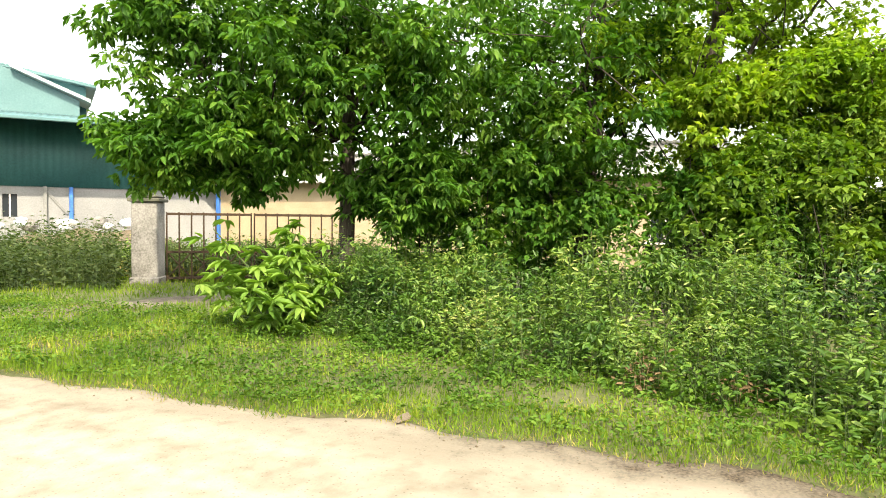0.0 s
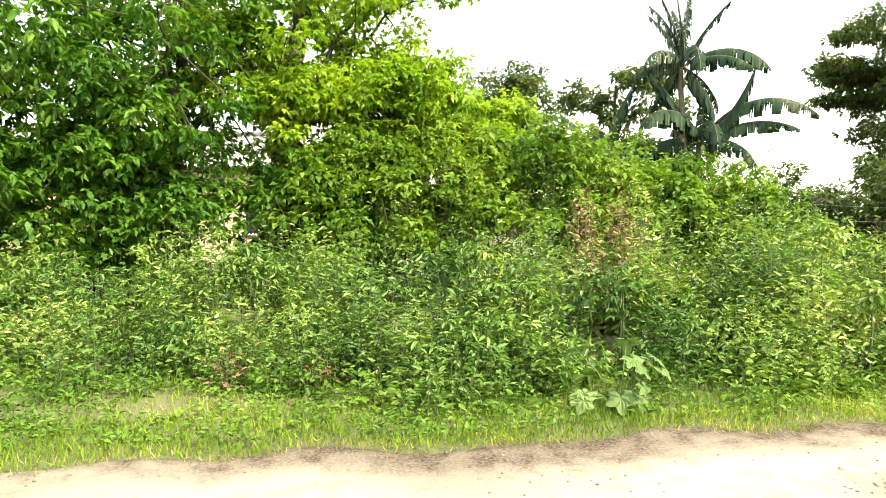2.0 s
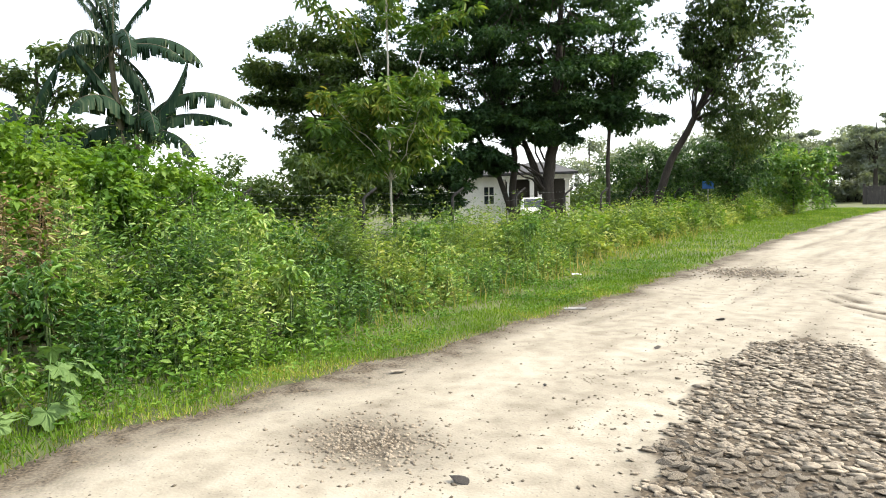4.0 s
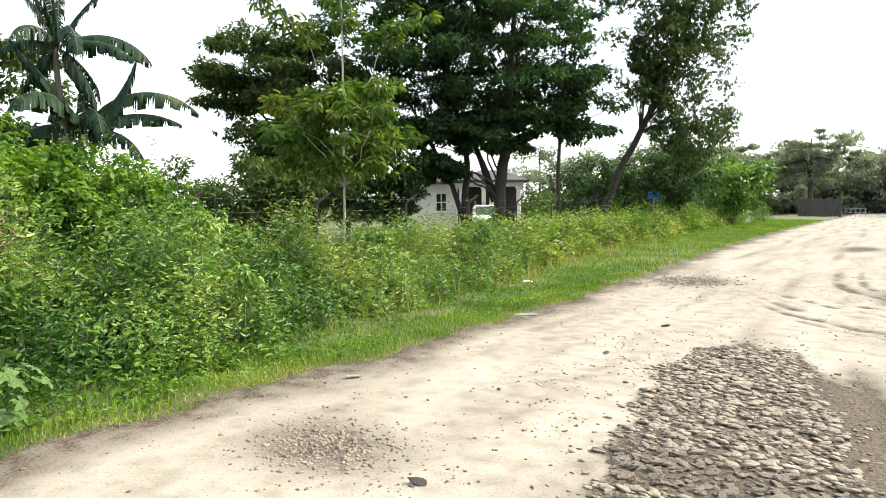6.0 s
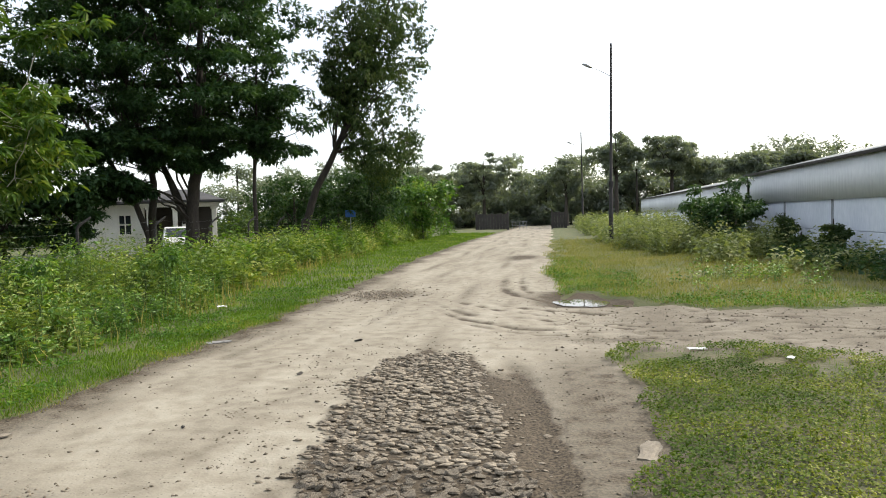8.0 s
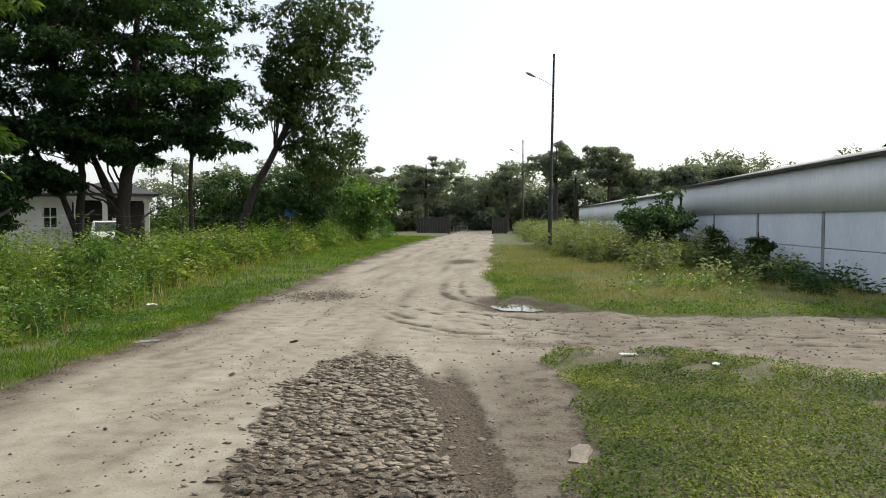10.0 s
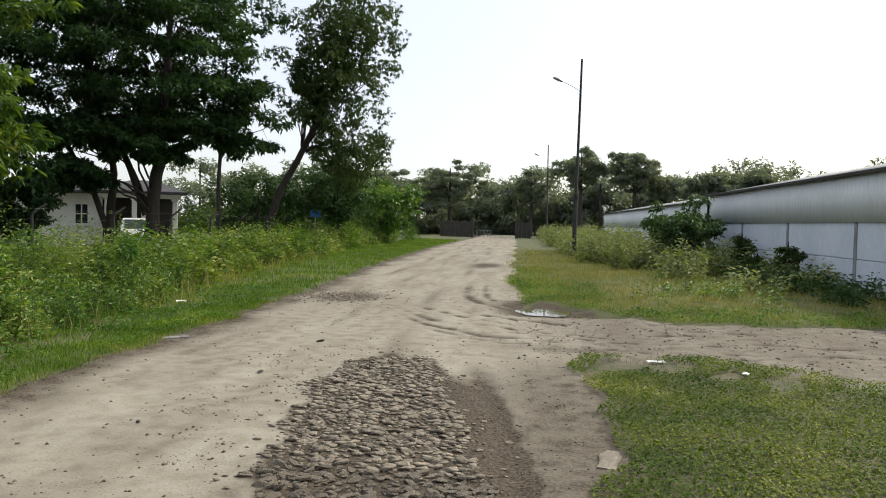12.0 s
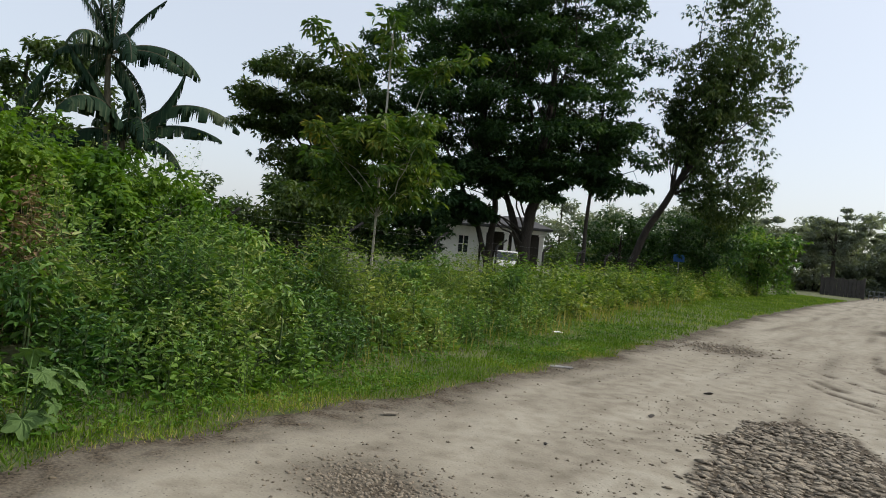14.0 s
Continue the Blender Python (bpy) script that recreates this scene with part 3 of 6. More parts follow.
col.data.foreach_set("value", soil_at(V[:, 0], V[:, 1]).astype(np.float32))
road = tagged(new("road", me), "pale sandy dirt road with gravel and ruts", "road", kind="structure")

# bare earth of the driveway that leads to the old gate
dX, dY = np.meshgrid(np.linspace(-13.5, -4.3, 60), np.linspace(-13.0, -6.5, 40), indexing="ij")
keep_drive = 1.0 - ((dX + 7.4) / 2.6) ** 2 - ((dY + 9.35 + (dX + 8.6) * 0.45) / (1.0 + 0.3 * np.sin(dX * 1.7))) ** 2
di = np.arange(dX.size).reshape(dX.shape)
dq = np.stack([di[:-1, :-1], di[1:, :-1], di[1:, 1:], di[:-1, 1:]], -1)[keep_drive[:-1, :-1] > 0]
used, inv = np.unique(dq, return_inverse=True)
dV = np.stack([dX, dY, 0.036 + 0.03 * wobble(dX, dY, 1.3, 4) + 0.05 * np.clip((-5.2 - dX) / 2, 0, 1) - 0.05 * (keep_drive < 0.12)], -1).reshape(-1, 3)[used]
me = np_mesh("driveway", dV, inv.reshape(-1, 4), ROAD, True)
col = me.attributes.new("soil", "FLOAT", "POINT")
col.data.foreach_set("value", np.full(len(dV), 0.42, np.float32))
tagged(new("driveway", me), "bare brown earth driveway before the gate", "driveway", kind="structure")


def verge(name, xs, ys, test, z, label, mat=TURF):
    """A turf strip beside the road, a little above the dirt."""
    V, F = grid_sheet(xs, ys, lambda x, y: test(x, y) + 0.15, lambda x, y: z(x, y) - 0.17 * np.maximum(0, 0.4 - test(x, y)), 0.0)
    return tagged(new(name, np_mesh(name, V, F, mat, True)), label, "verge", kind="structure")


def verge_height(x, y):
    return 0.02 + 0.03 * wobble(x, y, 1.3, 4) + 0.05 * np.clip((-5.2 - x) / 2, 0, 1)


verge("verge_west", np.arange(-12, -3.8, 0.2), spread([np.arange(-14, 16, 0.2), np.arange(16, 80, 1.0)]),
      lambda x, y: np.minimum(left_edge(y) - x, x + 11.6), verge_height, "green grass verge beside the dirt road")
verge("verge_north", np.arange(-0.8, 16, 0.2), spread([np.arange(10, 24, 0.2), np.arange(24, 80, 1.0)]),
      lambda x, y: np.minimum(-inside_road(x, y), y - 10.3), verge_height, "grass verge between the road and the hall")
verge("verge_east", np.arange(0, 16, 0.15), np.arange(-8, 8.6, 0.15),
      lambda x, y: np.minimum(-inside_road(x, y), 8.6 - y), verge_height, "low clover lawn beside the road junction", TURF_GREEN)

# puddle: one larger pool and a thin tail of wet pockets
bm = bmesh.new()
for cx, cy, rx, ry in ((0.50, 12.15, 0.46, 0.52), (1.16, 11.75, 0.17, 0.12), (1.5, 11.6, 0.10, 0.07)):
    ring = []
    for a in np.linspace(0, 2 * np.pi, 40, endpoint=False):
        r = 1 + 0.09 * math.sin(2 * a + cx * 5) + 0.07 * math.sin(5 * a) + 0.03 * math.sin(11 * a + 2)
        ring.append(bm.verts.new((cx + rx * r * math.cos(a), cy + ry * r * math.sin(a), -0.052)))
    bm.faces.new(ring)
me = bpy.data.meshes.new("puddle")
bm.to_mesh(me)
bm.free()
me.materials.append(WATER)
tagged(new("puddle", me), "shallow puddle of still water reflecting the sky", "puddle", kind="structure")

# ---- weeds, grass and creepers ----


def scatter(lo, hi, n, test):
    p = lo + R.random((n, 2)) * (np.array(hi) - np.array(lo))
    return p[test(p[:, 0], p[:, 1])]


def blades(name, label, p, low, high, width, mat, category="grass", lean=0.85, zfun=verge_height):
    """Grass: one thin tapered blade each."""
    n = len(p)
    h = low + (high - low) * R.random(n) ** 1.5
    a = R.random(n) * 2 * np.pi
    tilt = lean * R.random(n)
    way = np.stack([np.cos(a) * tilt, np.sin(a) * tilt, np.ones(n)], 1)
    up = np.stack([np.cos(a), np.sin(a), np.zeros(n)], 1) + ball(n) * 0.5
    pos = np.column_stack([p, zfun(p[:, 0], p[:, 1]) - 0.01])
    return tagged(new(name, leaves(name, pos, way, up, h, np.full(n, width) * (0.7 + 0.6 * R.random(n)), mat, False, 0.1, 0.25)), label, category, kind="stuff")


def weeds(name, label, p, heights, leaf_len, per, mat, stems=3, slim=0.5, fine=True, category="weeds", stem_mat=STEM, droop=0.1):
    """Leafy upright weeds: stems with leaves all the way up."""
    n = len(p)
    ps, hs = np.repeat(p, stems, 0), np.repeat(heights, stems) * (0.6 + 0.45 * R.random(n * stems))
    a = R.random(n * stems) * 2 * np.pi
    t = 0.22 * R.random(n * stems)
    sway = np.stack([np.cos(a) * t, np.sin(a) * t], 1)
    base = np.column_stack([ps + R.normal(size=ps.shape) * 0.06, np.zeros(n * stems)])
    root = thing(name, (0, 0, 0), label, category, kind="stuff")
    m = n * stems
    # stems, three-sided
    u = np.array([0.0, 0.5, 1.0])
    c = base[:, None] + np.concatenate([sway[:, None] * (hs[:, None] * u[None] ** 1.5)[..., None], (hs[:, None] * u[None])[..., None]], -1)
    ang = np.array([0, 2.1, 4.2])
    ring = np.stack([np.cos(ang), np.sin(ang), 0 * ang], 1)
    rad = np.array([0.004, 0.0025, 0.0008])
    v = c[:, :, None] + ring[None, None] * rad[None, :, None, None]
    f = np.array([[i * 3 + j, i * 3 + (j + 1) % 3, i * 3 + 3 + (j + 1) % 3, i * 3 + 3 + j] for i in range(2) for j in range(3)])
    part("stems", np_mesh("stems", v.reshape(-1, 3), (np.arange(m)[:, None, None] * 9 + f[None]).reshape(-1, 4), stem_mat), stem_mat, root)
    s = np.tile((np.arange(per) + 0.5) / per, m) ** 0.8
    s = np.clip(s + R.normal(size=m * per) * 0.04, 0.03, 1.02)
    B, S, H = np.repeat(base, per, 0), np.repeat(sway, per, 0), np.repeat(hs, per)
    pos = B + np.concatenate([S * (H * s ** 1.5)[:, None], (H * s)[:, None]], 1)
    az = R.random(m * per) * 2 * np.pi
    e = 0.75 - 1.15 * R.random(m * per) - droop
    way = np.stack([np.cos(az), np.sin(az), e], 1)
    up = np.array([0, 0, 0.8]) + ball(m * per) * 0.6 + 0.6 * np.stack([np.cos(az), np.sin(az), 0 * az], 1)
    ln = leaf_len * (0.55 + 0.8 * R.random(m * per)) * (1.15 - 0.55 * s)
    off = way * (0.02 + 0.10 * R.random(m * per) * (1 - 0.6 * s))[:, None]
    part("foliage", leaves("foliage", pos + off, way, up, ln, ln * slim, mat, fine), mat, root)
    return root


def hedge_height(x, y):
    """How tall the thicket stands along the road."""
    h = np.interp(y, [-8, -6, -4, -2, 0, 1.5, 3, 5, 8, 12, 20, 45], [0.9, 1.15, 1.25, 1.2, 1.15, 1.45, 1.62, 1.54, 1.33, 1.27, 1.25, 1.4])
    front = np.clip((hedge_front(y) - x) / 0.8, 0, 1)
    return h * (0.45 + 0.55 * front) * (1 + 0.22 * wobble(x, y, 1.1, 7) + 0.12 * wobble(x, y, 3.1, 2))


def hedge_front(y):
    return np.interp(y, [-8, -6.4, -2.6, 0.5, 3.3, 6.6, 10.6, 20, 36, 60], [-8.4, -7.4, -6.5, -5.5, -5.4, -5.9, -6.3, -7.6, -8.6, -8.6]) + 0.18 * np.sin(y * 1.9) + 0.1 * np.sin(y * 4.7)


p = scatter((-9.9, -7.5), (-5.0, 13), 560, lambda x, y: (x < hedge_front(y) - 0.05) & (x > hedge_front(y) - 2.6) & (x > -9.9) & (wobble(x, y, 2.2, 6) + 0.5 * wobble(x, y, 4.3, 3) > -0.42))
tall = np.repeat(0.62 + 0.6 * R.random(len(p)), 5) * (0.85 + 0.2 * R.random(5 * len(p)))
p = np.repeat(p, 5, 0) + R.normal(size=(5 * len(p), 2)) * 0.11
up_road = p[:, 1] > 5.5
weeds("upper_roadside_weeds", "tall pale-leaved weeds crowding behind the verge", p[up_road], (hedge_height(p[:, 0], p[:, 1]) * tall)[up_road], 0.105, 22, PALE_THICKET, stems=3, slim=0.36, droop=-0.1)
p, tall = p[~up_road], tall[~up_road]
weeds("roadside_weeds", "dense thicket of leafy green weeds along the verge", p, hedge_height(p[:, 0], p[:, 1]) * tall, 0.105, 23, WEED, stems=3, slim=0.34, droop=-0.05)
p = scatter((-8.2, -7), (-5.0, 13), 1300, lambda x, y: (np.abs(x - hedge_front(y) + 0.15) < 0.42) & (np.hypot(x + 4.9, y - 1.8) > 0.65))
weeds("front_weeds", "bushy weeds at the foot of the thicket", p, 0.30 + 0.55 * R.random(len(p)), 0.088, 16, WEED, stems=3, slim=0.40)
p = scatter((-11.5, 13), (-6.0, 46), 1700, lambda x, y: (x < hedge_front(y)) & (x > hedge_front(y) - 2.6))
weeds("distant_weeds", "band of tall green weeds along the road", p, hedge_height(p[:, 0], p[:, 1]) * (0.6 + 0.55 * R.random(len(p))), 0.17, 13, PALE_THICKET, stems=4, fine=False)
p = scatter((-11.0, 14), (-6.4, 60), 420, lambda x, y: (x < hedge_front(y) + 0.3) & (x > hedge_front(y) - 2.2) & (wobble(x, y, 0.5, 2) > 0.1))
weeds("pale_weeds", "pale green flowering weeds among the thicket", p, 1.25 + 0.5 * R.random(len(p)), 0.2, 12, VINE, stems=4, fine=False)
p = scatter((-7.6, -5), (-4.9, 4.5), 420, lambda x, y: (np.abs(x - hedge_front(y) - 0.15) < 0.35) & (np.hypot(x + 4.9, y - 1.8) > 0.6))
weeds("low_weeds", "low leafy green weeds before the thicket", p, 0.20 + 0.25 * R.random(len(p)), 0.085, 9, HERB, stems=3)
p = scatter((-8.3, 2.55), (-7.5, 3.25), 17, lambda x, y: x > -99)
weeds("withered_bush", "withered brown bush among green weeds", p, np.full(len(p), 1.78), 0.11, 16, DEAD_LEAF, stems=4, stem_mat=STRAW)
p = scatter((-6.9, -1.6), (-5.7, 2.4), 46, lambda x, y: (np.abs(x - hedge_front(y) - 0.12) < 0.25) & (wobble(x, y, 1.3, 5) > 0.0))
weeds("withered_weeds", "withered brown stalks at the foot of the thicket", p, 0.3 + 0.3 * R.random(len(p)), 0.07, 8, DEAD_LEAF, stems=4, stem_mat=STRAW)

n = 210
bx, by = -9.0 + 4.0 * R.random(n), -6.8 + 19 * R.random(n)
ok = (bx < hedge_front(by) - 0.1) & (bx > hedge_front(by) - 1.9)
bx, by = bx[ok], by[ok]
bz = hedge_height(bx, by) * (0.25 + 0.6 * R.random(len(bx)))
bushes = thing("weed_bushes", (0, 0, 0), "bushy leafy clumps within the roadside thicket", "weeds", kind="stuff")
part("foliage", crown_mesh("foliage", np.stack([bx, by, bz], 1), 0.18 + 0.22 * R.random(len(bx)), 38, 6, 0.082, WEED, 0.9, 0.4, True, 0.42), WEED, bushes)
runs = [(np.array([(x, y, -0.05), (x + 0.03, y, z * 0.6), (x, y, z + 0.1)]), (0.012, 0.009, 0.004)) for x, y, z in zip(bx, by, bz)]
part("stems", tubes("stems", runs, STEM, 4), STEM, bushes)

# dim undergrowth below the trees
n = 310
ux, uy = -14.5 + 5.4 * R.random(n), -6.6 + 7.4 * R.random(n)
ok = (np.hypot(ux, uy) > 10.2) & (uy > -0.62 * (-ux) + 0.45) & ((np.abs(uy / ux - 0.21) > 0.075) | (R.random(n) < 0.45))
ux, uy = ux[ok], uy[ok]
uz = 0.35 + 1.9 * R.random(len(ux))
under = thing("undergrowth", (0, 0, 0), "dark leafy undergrowth below the roadside trees", "bush", kind="stuff")
part("foliage", crown_mesh("foliage", np.stack([ux, uy, uz], 1), 0.25 + 0.25 * R.random(len(ux)), 26, 5, 0.13, BROAD, 0.9, 0.5, False, 0.5), BROAD, under)
runs = [(np.array([(x, y, -0.05), (x + 0.05, y, z * 0.6), (x, y, z + 0.1)]), (0.015, 0.01, 0.005)) for x, y, z in list(zip(ux, uy, uz))[::5]]
part("stems", tubes("stems", runs, BARK, 4), BARK, under)

# creeper-covered bushes behind the thicket
def mound_top(x, y):
    t = np.interp(y, [-3, -1, 1, 2.7, 4.4, 6.1, 7.2, 8.4], [2.3, 2.5, 2.9, 3.0, 2.85, 2.45, 2.0, 1.3])
    return t * (1 + 0.16 * wobble(x, y, 1.5, 9)) * np.clip(1 - ((x + 11.7) / 2.7) ** 4, 0.25, 1)


n = 470
mx, my = -13.8 + 4.3 * R.random(n), -1.1 + 9.1 * R.random(n)
mz = (mound_top(mx, my) - 0.25) * (1 - 0.6 * R.random(n) ** 2.0)
mound = thing("creeper_thicket", (0, 0, 0), "bright green creepers smothering a bank of bushes", "bush", kind="stuff")
part("foliage", crown_mesh("foliage", np.stack([mx, my, mz], 1), 0.22 + 0.25 * R.random(n), 23, 5, 0.115, VINE, 0.75, 0.4, False, 0.62), VINE, mound)
runs = []
for k in range(60):
    x, y = -13.2 + 3.4 * R.random(), -1.5 + 8.5 * R.random()
    runs.append((np.array([(x, y, -0.05), (x + 0.2 * R.normal(), y + 0.2 * R.normal(), 1.0), (x + 0.3 * R.normal(), y + 0.3 * R.normal(), 1.7)]), (0.02, 0.015, 0.006)))
part("stems", tubes("stems", runs, BARK, 4), BARK, mound)
p = scatter((-13.0, -1.0), (-9.7, 8.0), 290, lambda x, y: x > -99)
weeds("tall_weeds", "tall leafy shoots standing out of the bushes", p, mound_top(p[:, 0], p[:, 1]) * (0.98 + 0.25 * R.random(len(p))), 0.095, 34, WEED, stems=2, slim=0.4)
p = scatter((-21.5, -20), (-9.8, -6.5), 800, lambda x, y: (np.hypot(x + 11.6, y + 11.4) > 1.3) & (x + y < -27.5) & (x + y > -37))
weeds("yard_weeds", "dull green weeds in the old yard", p, 0.45 + 0.65 * R.random(len(p)), 0.17, 10, WEED, stems=3, fine=False)

# grass
p = scatter((-7.6, -13), (-4.0, 14), 60000, lambda x, y: (x < left_edge(y) + 0.05) & (x > hedge_front(y) - 0.5) & (R.random(len(x)) < 0.6 + 0.4 * np.clip((left_edge(y) - x) / 0.3, 0, 1)))
blades("verge_grass", "fresh green grass of the roadside verge", p, 0.03, 0.12, 0.010, GRASS, lean=1.5)
p = scatter((-6.4, -7), (-4.0, 12), 105000, lambda x, y: (x < left_edge(y) + 0.10 - 0.25 * R.random(len(x)) + 0.10 * wobble(x, y, 3.0, 1)) & (x > left_edge(y) - 0.85))
blades("edge_grass", "dense soft grass at the edge of the dirt", p, 0.02, 0.085, 0.007, GRASS, lean=2.2)
p = scatter((-5.4, -7), (-4.0, 12), 26000, lambda x, y: np.abs(x - left_edge(y) + 0.02) < 0.16 * R.random(len(x)) + 0.05 * wobble(x, y, 2.0, 3))
blades("dry_edge_grass", "short yellowed grass fringing the dirt", p, 0.02, 0.07, 0.007, DRY_GRASS, lean=2.2)
p = scatter((-7.8, -12), (-4.2, 14), 46000, lambda x, y: (x < left_edge(y) - 0.12) & (x > hedge_front(y) - 0.4) & (wobble(x, y, 1.1, 8) > -0.45 + 0.4 * np.clip((y - 2) / 5, 0, 1)))
n = len(p)
way = ball(n) * np.array([1, 1, 0.35]) + np.array([0, 0, 0.25])
ln = 0.024 + 0.036 * R.random(n)
pos = np.column_stack([p, verge_height(p[:, 0], p[:, 1]) + 0.02 + 0.10 * R.random(n) * (0.6 + 0.5 * wobble(p[:, 0], p[:, 1], 2.3, 4))])
tagged(new("verge_herbs", leaves("verge_herbs", pos, way, np.array([0, 0, 1.0]) + ball(n) * 0.4, ln, ln * 0.65, HERB, True)), "low leafy herbs covering the verge", "herbs", kind="stuff")
p = scatter((-9.4, 14), (-4.3, 60), 60000, lambda x, y: (x < left_edge(y)) & (x > hedge_front(y) - 0.4))
blades("distant_verge_grass", "green grass strip along the road", p, 0.05, 0.16, 0.016, GRASS, lean=1.5)
p = scatter((-12, -15), (-4.1, -5.5), 20000, lambda x, y: (x < left_edge(y)) & (((x + 7.4) / 2.5) ** 2 + ((y + 9.35 + (x + 8.6) * 0.45) / 0.85) ** 2 > 0.75 + 0.5 * wobble(x, y, 1.7, 2)))
blades("gateway_grass", "short grass before the old gate", p, 0.04, 0.14, 0.014, GRASS)
p = scatter((-8.8, 5), (-5.3, 26), 2600, lambda x, y: np.abs(x - hedge_front(y) - 0.25) < 0.55)
blades("dry_verge_grass", "tall straw-coloured grass at the foot of the weeds", p, 0.2, 0.55, 0.012, DRY_GRASS)
p = scatter((-0.7, 9.8), (8.2, 40), 130000, lambda x, y: (inside_road(x, y) < 0.12 * R.random(len(x)) - 0.35 * R.random(len(x)) ** 2) & (wobble(x, y, 0.9, 3) > -0.7) & (R.random(len(x)) < np.clip(1.3 - y / 45, 0.25, 1)))
blades("junction_grass", "rough grass between the road and the hall", p, 0.03, 0.15, 0.008, ROUGH_GRASS, lean=2.0)
p = scatter((0.4, 12), (7.5, 40), 26000, lambda x, y: (inside_road(x, y) < -0.45) & (wobble(x, y, 0.6, 5) > -0.1))
blades("dry_junction_grass", "tall dry yellowish grass by the lamp post", p, 0.08, 0.36, 0.006, DRY_GRASS, lean=1.5)
p = scatter((-0.7, 9.8), (8.2, 24), 60000, lambda x, y: (inside_road(x, y) < 0.10 - 0.2 * R.random(len(x))) & (inside_road(x, y) > -0.9 - 0.6 * R.random(len(x))) & (wobble(x, y, 1.4, 5) > -0.55))
blades("bank_grass", "fresh green grass along the junction's bank", p, 0.03, 0.13, 0.008, GRASS, lean=2.2)
p = scatter((-0.6, 10.2), (7.5, 18), 20000, lambda x, y: (inside_road(x, y) < -0.05) & (inside_road(x, y) > -1.9) & (wobble(x, y, 1.0, 2) > -0.25))
n = len(p)
ln = 0.03 + 0.04 * R.random(n)
pos = np.column_stack([p, verge_height(p[:, 0], p[:, 1]) + 0.12 * R.random(n) * (0.6 + 0.5 * wobble(p[:, 0], p[:, 1], 2.3, 4))])
tagged(new("bank_herbs", leaves("bank_herbs", pos, ball(n) * np.array([1, 1, 0.35]) + np.array([0, 0, 0.25]), np.array([0, 0, 1.0]) + ball(n) * 0.4, ln, ln * 0.65, HERB, False)), "low leafy herbs on the junction's bank", "herbs", kind="stuff")
p = scatter((0.3, 1.2), (9, 8.5), 210000, lambda x, y: (inside_road(x, y) < 0.03) & (R.random(len(x)) < np.clip(1.2 - x / 8, 0.3, 1)) & (wobble(x, y, 0.9, 6) + 0.5 * wobble(x, y, 2.5, 2) > -0.50 + (0.45 + 0.8 * np.abs(wobble(x, y, 1.1, 9))) * np.exp(-((y - 6.9 - 0.25 * np.sin(x * 1.3)) / (0.3 + 0.1 * x)) ** 2) * np.clip((x - 1.3) / 1.4, 0, 1)))
back = scatter((0.4, -8), (9, 1.2), 120000, lambda x, y: (inside_road(x, y) < 0.03) & (wobble(x, y, 0.9, 6) > -0.45))
p = np.concatenate([p, back])
n = len(p)
way = ball(n) * np.array([1, 1, 0.35]) + np.array([0, 0, 0.25])
ln = 0.014 + 0.018 * R.random(n)
pos = np.column_stack([p, verge_height(p[:, 0], p[:, 1]) + 0.045 * R.random(n)])
tagged(new("clover", leaves("clover", pos, way, np.array([0, 0, 1.0]) + ball(n) * 0.4, ln, ln * 0.8, CLOVER, False)), "low mat of clover on the lawn", "clover", kind="stuff")
p = scatter((0.4, -8), (9, 8.5), 44000, lambda x, y: (inside_road(x, y) < 0.02) & (wobble(x, y, 1.3, 4) > -0.35))
blades("lawn_grass", "thin grass among the clover", p, 0.025, 0.085, 0.006, GRASS, lean=1.8)

# weeds towards the hall
p = scatter((2.4, 16), (7.6, 34), 95, lambda x, y: x > np.interp(y, [16, 20, 26, 34], [6.2, 4.6, 3.2, 2.8]) + 0.5 * R.normal(size=len(x)))
p = np.repeat(p, 6, 0) + R.normal(size=(6 * len(p), 2)) * 0.3
p = p[p[:, 0] < 7.6]
weeds("hall_weeds", "tall pale weeds beside the hall, haze in their colour", p, np.interp(p[:, 1], [17, 22, 34], [0.7, 1.15, 1.55]) * (0.7 + 0.3 * wobble(p[:, 0], p[:, 1], 0.8, 3) + 0.35 * R.random(len(p))), 0.17, 11, HAZED_WEED, stems=4, fine=False)
p = scatter((6.3, 13.4), (7.8, 30), 230, lambda x, y: wobble(x, y, 0.6, 1) > -0.4)
weeds("wall_weeds", "dark weeds at the foot of the hall wall", p, 0.3 + 0.45 * R.random(len(p)), 0.14, 9, DEEP, stems=4, fine=False)
p = scatter((2.2, 34), (8, 75), 560, lambda x, y: wobble(x, y, 0.35, 4) > -0.35)
weeds("far_weeds", "weeds along the far part of the road", p, 1.2 + 0.6 * R.random(len(p)), 0.25, 8, HAZED_WEED, stems=3, fine=False)
p = scatter((2.1, 13.2), (5.2, 16.0), 60, lambda x, y: (wobble(x, y, 1.1, 3) > 0.0))
weeds("small_bushes", "small leafy bushes in the rough grass", p, 0.3 + 0.3 * R.random(len(p)), 0.09, 9, WEED, stems=4, fine=False)
p = scatter((-22, -21), (-11.5, -7), 20000, lambda x, y: (x + y < -23.6) & (x + y > -36))
blades("yard_grass", "tall grass growing in the old yard", p, 0.15, 0.5, 0.03, ROUGH_GRASS)
p = scatter((-14.5, -20), (-6.0, -11.5), 900, lambda x, y: (np.arctan2(-x, -y) < radians(39.5)) & (np.hypot(x, y) > 15.2) & (np.hypot(x, y) < 21) & (np.arctan2(-x, -y) > radians(22)))
weeds("gateside_weeds", "dull tall weeds beside the gate post", p, 1.0 + 0.6 * R.random(len(p)), 0.13, 13, OLIVE, stems=3, fine=False)


